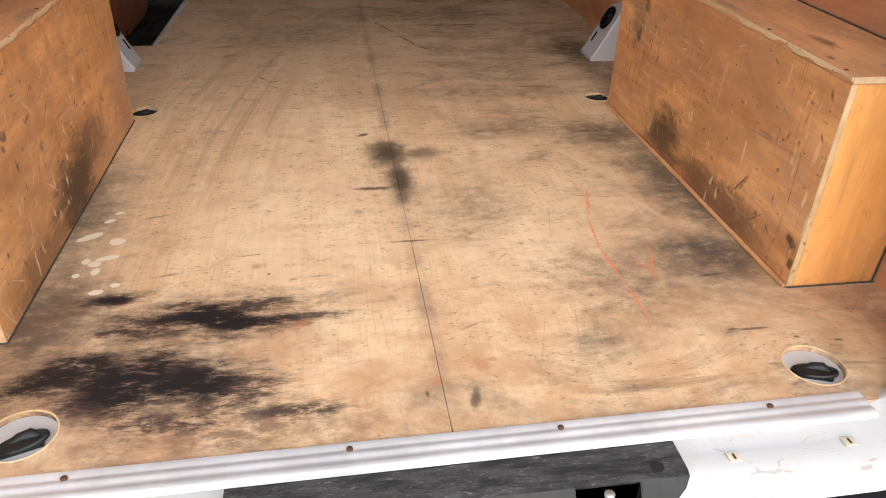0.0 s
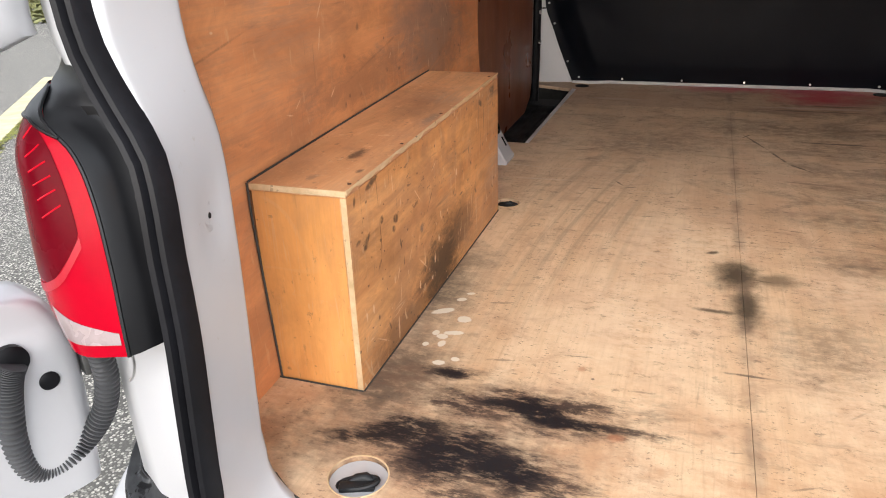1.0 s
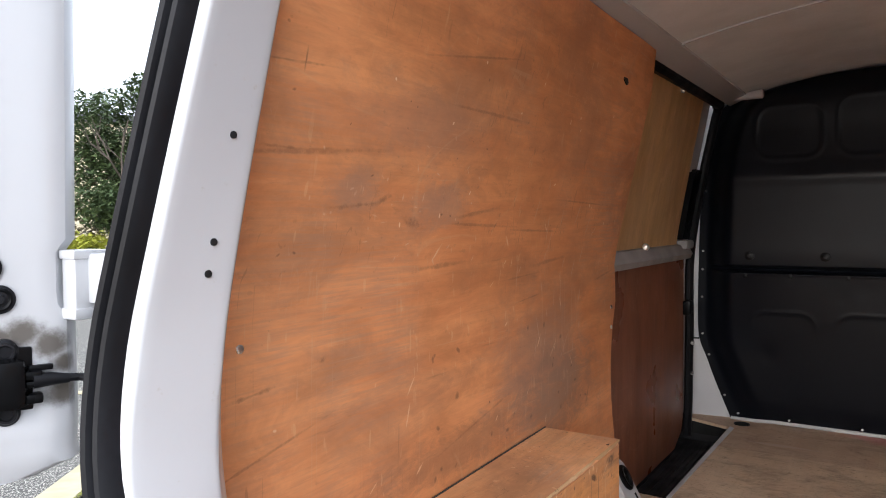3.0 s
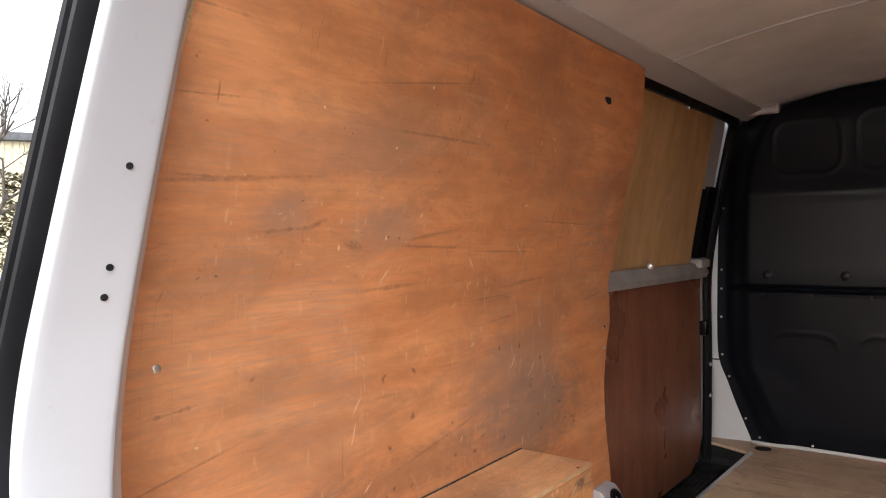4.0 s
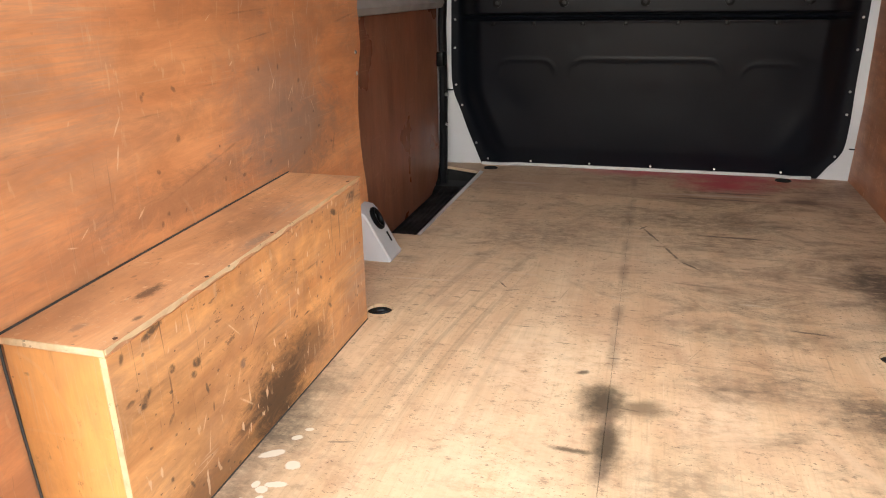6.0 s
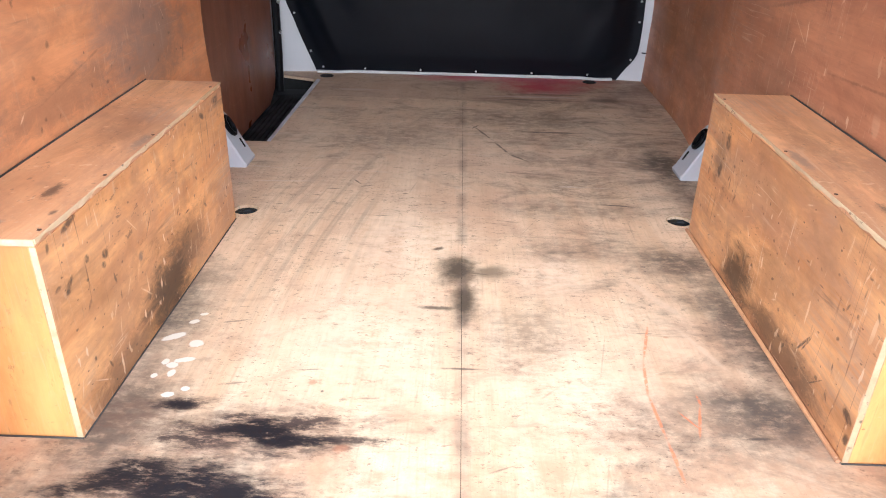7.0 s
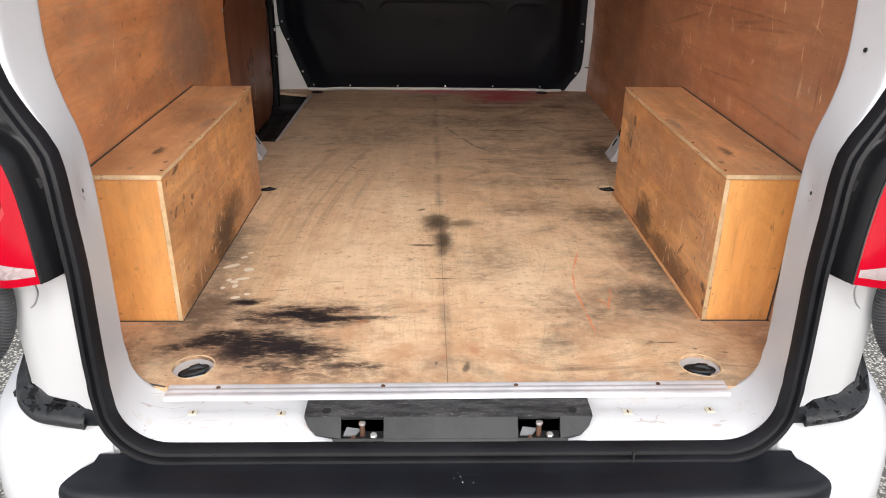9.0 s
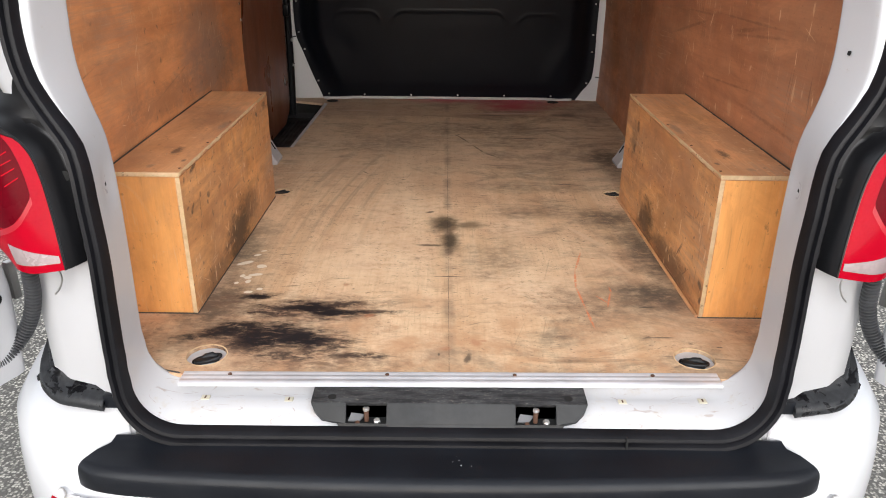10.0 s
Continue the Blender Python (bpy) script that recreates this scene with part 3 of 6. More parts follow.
BOX_R_LAYERS = [
    ([(0.45, 0.095, 0.036, 0.004, -55), (0.44, 0.10, 0.028, 0.003, -62), (0.385, 0.06, 0.035, 0.002, -42), (0.276, 0.075, 0.022, 0.012, 30), (0.262, 0.04, 0.010, 0.014, 0), (0.968, 0.293, 0.020, 0.025, 0), (0.99, 0.22, 0.016, 0.022, 0)], 0.86, SMUT, 0.5, 60.0, 0.6),
    (strokes(41, 24, (0.30, 1.06), (0.03, 0.34), (0.006, 0.030), (0.0012, 0.0028), (45, 55)), 0.62, PALE_CUT, 0.7, 80.0, 0.8),
    (strokes(42, 34, (0.27, 1.06), (0.03, 0.34), (0.003, 0.013), (0.002, 0.005), (60, 60)), 0.72, SMUT, 0.5, 70.0, 0.6),
    (strokes(43, 14, (0.40, 1.05), (0.10, 0.32), (0.03, 0.08), (0.010, 0.03), (50, 40)), 0.45, (0.34, 0.17, 0.08), 0.8, 26.0, 0.9),
]
RIGHT_LAYERS = [
    (strokes(51, 24, (0.15, 1.2), (0.45, 1.0), (0.02, 0.09), (0.0012, 0.0030), (15, 50)), 0.62, (0.72, 0.46, 0.27), 0.5, 50.0, 0.6),
    (strokes(52, 14, (0.2, 1.2), (0.45, 0.85), (0.010, 0.030), (0.003, 0.006), (85, 15)), 0.70, PALE_CUT, 0.5, 60.0, 0.6),
    (strokes(53, 16, (0.1, 2.6), (0.40, 1.1), (0.10, 0.32), (0.003, 0.008), (-3, 5)), 0.42, (0.12, 0.052, 0.028), 0.7, 26.0, 0.8),
]
LID_BLOTS = [((0.66, 0.42, 0.36), (0.016, 0.045, 0.2), 0.8, SMUT), ((0.68, 0.297, 0.36), (0.012, 0.018, 0.2), 0.4, (0.14, 0.12, 0.10)), ((0.68, 0.75, 0.36), (0.05, 0.2, 0.2), 0.3, SMUT), ((0.615, 0.66, 0.36), (0.016, 0.07, 0.2), 0.55, (0.16, 0.14, 0.12)), ((0.618, 0.34, 0.36), (0.008, 0.014, 0.2), 0.8, SMUT)]
WALL_PLY = plywood("varnished_wall_plywood", (0.84, 0.385, 0.165), (0.66, 0.268, 0.108), "y", 0.40, 0.22, 0.55, 0.70, 1.3, WALL_BLOTS, WALL_LAYERS, 0.25)
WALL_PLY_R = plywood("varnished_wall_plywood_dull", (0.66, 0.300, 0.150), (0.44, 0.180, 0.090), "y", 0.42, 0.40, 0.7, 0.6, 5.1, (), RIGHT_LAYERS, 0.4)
BOX_SIDE = plywood("scuffed_box_plywood", (0.868, 0.452, 0.175), (0.580, 0.255, 0.090), "y", 0.45, 0.55, 1.2, 0.95, 2.7, BOX_BLOTS, BOX_LAYERS, 0.6)
BOX_SIDE_R = plywood("scuffed_box_plywood_brown", (0.840, 0.445, 0.180), (0.560, 0.252, 0.095), "y", 0.45, 0.55, 1.2, 0.95, 5.9, BOX_R_BLOTS, BOX_R_LAYERS, 0.6)
BOX_TOP = plywood("box_top_plywood", (0.820, 0.450, 0.213), (0.640, 0.310, 0.140), "y", 0.4, 0.35, 0.7, 1.0, 7.7, LID_BLOTS, (), 0.6)
BOX_END = plywood("box_end_plywood", (0.88, 0.425, 0.135), (0.79, 0.345, 0.098), "z", 0.42, 0.15, 0.45, 0.15, 4.2)
EDGE_PLY = plywood("raw_plywood_edge", (0.78, 0.60, 0.37), (0.62, 0.42, 0.22), "y", 0.7, 0.2, 0.7, 0.3, 3.4)
DARK_PLY = plywood("dark_stained_plywood", (0.297, 0.116, 0.064), (0.187, 0.068, 0.040), "z", 0.32, 0.10, 0.3, 0.25, 6.3)
TAN_PLY = plywood("tan_plywood", (0.812, 0.532, 0.252), (0.616, 0.378, 0.168), "z", 0.4, 0.1, 0.2, 0.2, 8.8)
DOOR_PLY = plywood("door_plywood", (0.56, 0.29, 0.115), (0.42, 0.20, 0.075), "y", 0.4, 0.15, 0.3, 0.2, 9.6)
WHITE = white_paint("white_paint", 0.12)
SILL_WHITE = white_paint("soiled_white_paint", 0.40)
GREY_PANEL = plain("grey_primer", (0.34, 0.33, 0.32), 0.5, 0, 0, 40, 0.1)
HEADLINER = plain("grey_roof_lining", (0.64, 0.67, 0.70), 0.75, 0, 0, 120, 0.2, 0.1)
BLACK = plain("black_plastic", (0.0035, 0.0035, 0.004), 0.30, 0, 0, 160, 0.1, 0.25, 0.12)
BULKHEAD_BLACK = plain("moulded_black_plastic", (0.0048, 0.0060, 0.0094), 0.36, 0, 0, 260, 0.2, 0.12, 0.21)
RUBBER = plain("black_rubber", (0.0085, 0.0085, 0.0105), 0.42, 0, 0, 90, 0.2, 0.5, 0.18)
STEP_RUBBER = plain("step_rubber", (0.012, 0.012, 0.013), 0.6)
PAD = plain("scuffed_grey_plastic", (0.011, 0.012, 0.0135), 0.50, 0, 0, 75, 0.6, 0.6, 0.35)
HOUSING = plain("glossy_black_housing", (0.006, 0.006, 0.007), 0.34, 0, 0, 120, 0.06, 0.3, 0.36)
FROST = plain("frosted_red_lens", (0.40, 0.010, 0.022), 0.35, 0, 0.1, 160, 0.3, 0.3, 0.3)
def scuffed_band():
    """Grey plastic, rubbed and chipped pale where loads are dragged over it."""
    k = Nodes("scraped_grey_plastic")
    a, b = k.noise(26.0, k.scaled(0.6, 2.6, 1), 9.0, 0.76, 0.3), k.noise(150.0, k.scaled(0.6, 2.4, 1), 5.0, 0.7, 0.2)
    tone = k.mix(k.ramp(a, 0.38, 0.62), (0.012, 0.012, 0.013), (0.050, 0.050, 0.052))
    tone = k.mix(k.math("MULTIPLY", k.ramp(b, 0.56, 0.66), k.ramp(a, 0.42, 0.56)), tone, (0.150, 0.135, 0.115))
    k.bump(k.math("ADD", a, b), 0.6, 0.002)
    return k.done(tone, 0.65, 0.0, 0.0, 0.3)


SCRAPED = scuffed_band()
STEP_PAD = plain("bumper_step_plastic", (0.0075, 0.0088, 0.0120), 0.36, 0, 0, 300, 0.3, 0.2, 0.26)
def wet_pad():
    """Black plastic with drying wet patches and scuffs."""
    k = Nodes("wet_black_plastic")
    wet = k.ramp(k.noise(34.0, None, 5.0, 0.6, 0.4), 0.50, 0.58)
    tone = k.mix(k.ramp(k.noise(90.0, None, 4.0), 0.4, 0.7), (0.010, 0.011, 0.013), (0.022, 0.023, 0.026))
    k.bump(k.noise(200.0, None, 3.0), 0.15, 0.0006)
    return k.done(k.mix(wet, tone, (0.006, 0.006, 0.007)), k.ramp(wet, 0.0, 1.0, 0.50, 0.10), 0.0, 0.0, 0.5)


WET_PAD = wet_pad()
CONDUIT = plain("ribbed_conduit", (0.055, 0.056, 0.060), 0.5, 0, 0, 80, 0.2)
ALU = plain("scratched_aluminium", (0.66, 0.66, 0.69), 0.42, 0.35, 0, 50, 0.4, 0.2)
STEEL = plain("zinc_steel", (0.55, 0.54, 0.52), 0.35, 0.9, 0, 70, 0.2)
STRIKER = plain("dull_zinc", (0.13, 0.13, 0.135), 0.5, 0.3, 0, 60, 0.3, 0.4)
RUST = plain("rusty_screw", (0.12, 0.06, 0.038), 0.6, 0.4)
SCREW = plain("bright_screw", (0.75, 0.74, 0.72), 0.3, 0.8)
RED = plain("red_lens", (0.36, 0.001, 0.012), 0.14, 0, 0.0, 90, 0.02, 0.12, 0.08)
LIGHT_BAR = plain("bright_red_lens", (0.50, 0.003, 0.015), 0.2, 0, 0.0, 90, 0.02, 0.12, 0.16)
DARK_RED = plain("dark_red_lens", (0.11, 0.001, 0.006), 0.26, 0, 0.0, 90, 0.02, 0.3, 0.05)
CLEAR = plain("clear_lens", (0.40, 0.32, 0.32), 0.25, 0.2, 0.2, 140, 0.3, 0.4)
ASPHALT = asphalt_mat()
LINE = plain("worn_cream_road_paint", (0.52, 0.45, 0.29), 0.8, 0, 0, 40, 0.5, 0.2)
MOSS = leaf_mat("moss", (0.30, 0.29, 0.05), (0.17, 0.19, 0.04))
CREAM_PLUG = plain("cream_plastic", (0.58, 0.54, 0.42), 0.5)
HOLE = plain("dark_hole", (0.006, 0.006, 0.006), 0.9)
GASKET = plain("dark_sealant", (0.060, 0.052, 0.045), 0.7)


# ---- mesh helpers ----
def thing(name, at, label, category, group="", kind=""):
    ob = new(name)
    ob.location = at
    ob.empty_display_size = 0.05
    return tagged(ob, label, category, group, kind)


def mesh_of(name, bm, material, smooth=True):
    me = bpy.data.meshes.new(name)
    bmesh.ops.recalc_face_normals(bm, faces=bm.faces)
    bm.to_mesh(me)
    bm.free()
    me.materials.append(material)
    if smooth:
        me.shade_smooth()
        me.set_sharp_from_angle(angle=radians(38))
    return me


def part(name, bm, material, parent, label="", smooth=True):
    """One mesh in world coordinates under a thing or a part."""
    ob = new(name, mesh_of(name, bm, material, smooth))
    ob.parent = parent
    m, up = Matrix.Identity(4), parent
    while up is not None:
        if up.type == "EMPTY":
            m = Matrix.Translation(up.location)
        up = up.parent
    if parent.type == "EMPTY":
        ob.matrix_parent_inverse = m.inverted()
    return tagged(ob, label) if label else ob


def single(name, bm, material, label="", category="", kind="", group="", smooth=True):
    return tagged(new(name, mesh_of(name, bm, material, smooth)), label, category, group, kind)


def add_box(bm, lo, hi, bevel=0.0, m=None):
    """A box from corner to corner, its edges rounded, added to bm."""
    b = bmesh.new()
    bmesh.ops.create_cube(b, size=1.0)
    size, mid = Vector(hi) - Vector(lo), (Vector(hi) + Vector(lo)) / 2
    for v in b.verts:
        v.co = Vector((v.co.x * size.x, v.co.y * size.y, v.co.z * size.z)) + mid
    if bevel > 0:
        bmesh.ops.bevel(b, geom=b.edges[:], offset=min(bevel, min(size) * 0.45), segments=2, affect="EDGES", profile=0.6)
    if m is not None:
        b.transform(m)
    return merge(bm, b)


def merge(bm, b):
    at = [bm.verts.new(v.co) for v in b.verts]
    b.verts.index_update()
    for f in b.faces:
        bm.faces.new([at[v.index] for v in f.verts])
    b.free()
    return bm


def box(lo, hi, bevel=0.0, m=None):
    return add_box(bmesh.new(), lo, hi, bevel, m)


def grid(rows, bm=None, close_u=False, close_v=False):
    """A sheet through rows of points."""
    bm = bm or bmesh.new()
    vs = [[bm.verts.new(p) for p in r] for r in rows]
    n, w = len(vs), len(vs[0])
    for a in range(n if close_v else n - 1):
        for b in range(w if close_u else w - 1):
            q = [vs[a][b], vs[a][(b + 1) % w], vs[(a + 1) % n][(b + 1) % w], vs[(a + 1) % n][b]]
            bm.faces.new(q)
    return bm


def slab(rows, depth):
    """A sheet of points with a thickness given by the vector depth."""
    d = Vector(depth)
    bm = grid(rows)
    back = grid([[Vector(p) + d for p in r] for r in rows])
    rim = [Vector(p) for p in rows[0]] + [Vector(r[-1]) for r in rows[1:]] + [Vector(p) for p in rows[-1][-2::-1]] + [Vector(r[0]) for r in rows[-2:0:-1]]
    merge(bm, back)
    grid([rim, [p + d for p in rim]], bm, close_u=True)
    bmesh.ops.remove_doubles(bm, verts=bm.verts, dist=1e-5)
    return bm


def tube(points, radius, sides=10, bm=None, caps=True):
    """A round bar along points; radius is a number or a list."""
    bm = bm or bmesh.new()
    pts = [Vector(p) for p in points]
    ring, side = [], None
    for k, p in enumerate(pts):
        t = (pts[min(k + 1, len(pts) - 1)] - pts[max(k - 1, 0)]).normalized()
        if side is None:
            side = t.orthogonal().normalized()
        side = (side - t * side.dot(t)).normalized()
        up = t.cross(side)
        r = radius[k] if isinstance(radius, list) else radius
        ring.append([bm.verts.new(p + (side * math.cos(a) + up * math.sin(a)) * r) for a in (2 * math.pi * j / sides for j in range(sides))])
    for a, b in zip(ring, ring[1:]):
        for j in range(sides):
            bm.faces.new((a[j], a[(j + 1) % sides], b[(j + 1) % sides], b[j]))
    if caps:
        bm.faces.new(ring[0][::-1])
        bm.faces.new(ring[-1])
    return bm


def disc(at, normal, radius, depth, sides=16, dome=0.3, bm=None):
    """A round head, plug or boss standing on a surface."""
    n = Vector(normal).normalized()
    a = Vector(at)
    return tube([a - n * 0.001, a + n * depth * (1 - dome), a + n * depth], [radius, radius, radius * 0.75], sides, bm)


def smooth_path(points, steps=8):
    """Points along a soft curve through the given ones."""
    p = [Vector(q) for q in points]
    p = [p[0] * 2 - p[1]] + p + [p[-1] * 2 - p[-2]]
    out = []
    for k in range(1, len(p) - 2):
        for s in range(steps):
            t = s / steps
            a, b, c, d = p[k - 1], p[k], p[k + 1], p[k + 2]
            out.append(0.5 * ((2 * b) + (c - a) * t + (2 * a - 5 * b + 4 * c - d) * t * t + (3 * b - a - 3 * c + d) * t ** 3))
    return out + [p[-2]]


def curve_at(table, z):
    """Soft interpolation in a small table of (z, value)."""
    zs = [a for a, _ in table]
    vs = [b for _, b in table]
    k = max(0, min(len(zs) - 2, sum(1 for a in zs[1:] if a <= z)))
    h = zs[k + 1] - zs[k]
    t = max(0.0, min(1.0, (z - zs[k]) / h))
    m0 = (vs[k + 1] - vs[max(k - 1, 0)]) / (zs[k + 1] - zs[max(k - 1, 0)])
    m1 = (vs[min(k + 2, len(vs) - 1)] - vs[k]) / (zs[min(k + 2, len(zs) - 1)] - zs[k])
    return (2 * t**3 - 3 * t**2 + 1) * vs[k] + (t**3 - 2 * t**2 + t) * h * m0 + (-2 * t**3 + 3 * t**2) * vs[k + 1] + (t**3 - t**2) * h * m1


# ---- shape of the van ----
def rear_y(z):
    """How far back the door seal stands at a height."""
    return -0.115 + 0.1 * z if z < 0.4 else -0.075 + 0.165 * (z - 0.4)


OUTER = [(-0.06, 0.520), (0.03, 0.606), (0.1, 0.616), (0.2, 0.619), (0.3, 0.621), (0.4, 0.629), (0.45, 0.634), (0.5, 0.645), (0.55, 0.676), (0.6, 0.705), (0.65, 0.719), (0.7, 0.724), (0.75, 0.723), (0.8, 0.717), (0.9, 0.703), (1.0, 0.688), (1.1, 0.672), (1.2, 0.655), (1.3, 0.637)]
INNER = [(-0.06, 0.560), (0.08, 0.622), (0.1, 0.624), (0.2, 0.627), (0.3, 0.630), (0.4, 0.635), (0.45, 0.641), (0.5, 0.651), (0.55, 0.671), (0.6, 0.688), (0.65, 0.698), (0.7, 0.703), (0.75, 0.704), (0.8, 0.702), (0.9, 0.695), (1.0, 0.686), (1.1, 0.676), (1.2, 0.664), (1.3, 0.652)]
REVEAL = 0.105


def opening_loop(table, z_low, r_low, z_top, r_top, n_side=44):
    """Half of the rear opening, from the middle of the sill up and to the middle of the header, as (half width, z)."""
    out = []
    side_lo, side_hi = z_low + r_low, z_top - r_top
    w_lo, w_hi = curve_at(table, side_lo), curve_at(table, side_hi)
    out += [((w_lo - r_low) * f / 8, z_low) for f in range(8)]
    out += [(w_lo - r_low + r_low * math.sin(a), z_low + r_low * (1 - math.cos(a))) for a in (math.pi / 2 * k / 10 for k in range(10))]
    out += [(curve_at(table, z), z) for z in (side_lo + (side_hi - side_lo) * k / n_side for k in range(n_side))]
    out += [(w_hi - r_top + r_top * math.cos(a), side_hi + r_top * math.sin(a)) for a in (math.pi / 2 * k / 10 for k in range(10))]
    out += [((w_hi - r_top) * (1 - f / 6), z_top) for f in range(7)]
    return out


def both_sides(half):
    return [(-a, z) for a, z in half[::-1]] + [(a, z) for a, z in half[1:-1]]


LOOP_OUT = both_sides(opening_loop(OUTER, -0.050, 0.095, 1.33, 0.12))
LOOP_IN = both_sides(opening_loop(INNER, -0.012, 0.085, 1.315, 0.10))


def wall_x(y, z):
    """Half width of the plywood lining."""
    base = curve_at([(0.0, 0.762), (0.3, 0.768), (1.15, 0.790), (1.6, 0.797), (2.1, 0.838), (2.8, 0.850)], y)
    lean = max(0.0, z - 0.72)
    return base - 0.235 * lean * lean / (lean + 0.05) + 0.004 * math.sin(3.1 * y + 2 * z) - 0.012 * max(0.0, 0.3 - z) / 0.3


def roof_z(x):
    return 1.345 + 0.097 * (1 - min(1.0, abs(x) / 0.70) ** 2)


# ---- floor ----
floor = thing("floor", (0, 1.4, 0), "pale plywood load floor, oil-stained and scuffed", "floor", kind="structure")


def outline_slab(pts, z0, z1, bevel=0.0, holes=()):
    """A flat board of any outline with round holes (x, y, radius) cut through."""
    bm = bmesh.new()
    loops = [list(pts)] + [[(x + r * math.cos(a), y + r * math.sin(a)) for a in (2 * math.pi * k / 28 for k in range(28))] for x, y, r in holes]
    edges = []
    for loop in loops:
        vs = [bm.verts.new((x, y, z0)) for x, y in loop]
        edges += [bm.edges.new((a, b)) for a, b in zip(vs, vs[1:] + vs[:1])]
    bmesh.ops.triangle_fill(bm, edges=edges, use_beauty=True)
    r = bmesh.ops.extrude_face_region(bm, geom=bm.faces[:])
    for v in (g for g in r["geom"] if isinstance(g, bmesh.types.BMVert)):
        v.co.z = z1
    if bevel:
        top = [e for e in bm.edges if all(abs(v.co.z - z1) < 1e-6 for v in e.verts)]
        bmesh.ops.bevel(bm, geom=top, offset=bevel, segments=1, affect="EDGES")
    return bm


CORNER = [(0.58, -0.010), (0.66, 0.002), (0.70, 0.03)]
left_pts = [(-0.0004, -0.010), (-0.0004, 2.3742), (-0.672, 2.3742), (-0.672, 1.754), (-0.80, 1.754), (-0.79, 1.0), (-0.775, 0.5), (-0.765, 0.20), (-0.72, 0.10)] + [(-x, y) for x, y in CORNER[::-1]]
right_pts = [(0.0004, -0.010)] + CORNER + [(0.72, 0.10), (0.765, 0.20), (0.775, 0.5), (0.79, 1.0), (0.80, 1.5), (0.84, 2.0), (0.848, 2.3742), (0.0004, 2.3742)]
rear_pts = [(-0.672, 2.375), (0.848, 2.375), (0.852, 2.84), (-0.90, 2.84), (-0.87, 2.74), (-0.672, 2.66)]
RINGS = [(-0.523, 0.064, 0.043, 20), (0.531, 0.067, 0.043, -20), (-0.590, 1.168, 0.034, 10), (0.590, 1.180, 0.034, -10), (-0.635, 2.735, 0.030, 0), (0.590, 2.755, 0.030, 0)]
for pts in (left_pts, right_pts, rear_pts):
    inside = [(x, y, r) for x, y, r, _ in RINGS if (y > 2.4) == (pts is rear_pts) and (pts is rear_pts or (x < 0) == (pts is left_pts))]
    part("floor_board", outline_slab(pts, -0.012, 0.0, 0.0, inside), FLOOR_PLY, floor, smooth=False)
for lo, hi in (((-0.672, 0.0), (0.86, 2.86)), ((-0.86, 0.0), (-0.674, 1.752)), ((-0.93, 2.745), (-0.674, 2.86))):
    part("subfloor", box((*lo, -0.07), (*hi, -0.0165)), HOLE, floor, "dark steel under the boards")

part("edge_gap", tube(smooth_path([(-x, y, 0.0002) for x, y in ((0.640, 0.036), (0.622, 0.022), (0.592, 0.003), (0.556, -0.008))], 6), [0.0008] + [0.0022] * 17 + [0.0010], 6), GASKET, floor, "dark gap along the rounded floor corner")

# ---- aluminium threshold strip ----
strip = thing("threshold_strip", (0, -0.02, 0), "scratched ribbed aluminium strip screwed along the floor edge", "threshold strip")
prof = [(0.004, 0.0), (0.004, 0.0035), (-0.004, 0.0042), (-0.006, 0.0034), (-0.010, 0.0034), (-0.012, 0.0044), (-0.018, 0.0044), (-0.020, 0.0034), (-0.026, 0.0034), (-0.028, 0.0044), (-0.036, 0.0042), (-0.0395, 0.0015), (-0.040, -0.004), (-0.037, -0.004), (-0.036, 0.0)]
rows = [[(x, y - 0.0045 + 0.010 * x, z) for y, z in prof] for x in (-0.547, -0.2, 0.2, 0.556)]
bm = grid(rows, close_u=True)
bmesh.ops.holes_fill(bm, edges=bm.edges[:], sides=20)
part("strip", bm, ALU, strip)
for x in (-0.45, -0.128, 0.135, 0.42):
    part("screw", disc((x, -0.012 + 0.010 * x, 0.004), (0, 0, 1), 0.0040, 0.0025, 12), RUST, strip, "rusty screw head")

# ---- rear opening: painted reveal and sill ----
opening = thing("rear_frame", (0, -0.05, -0.06), "white painted steel frame of the rear door opening", "door frame", kind="structure")


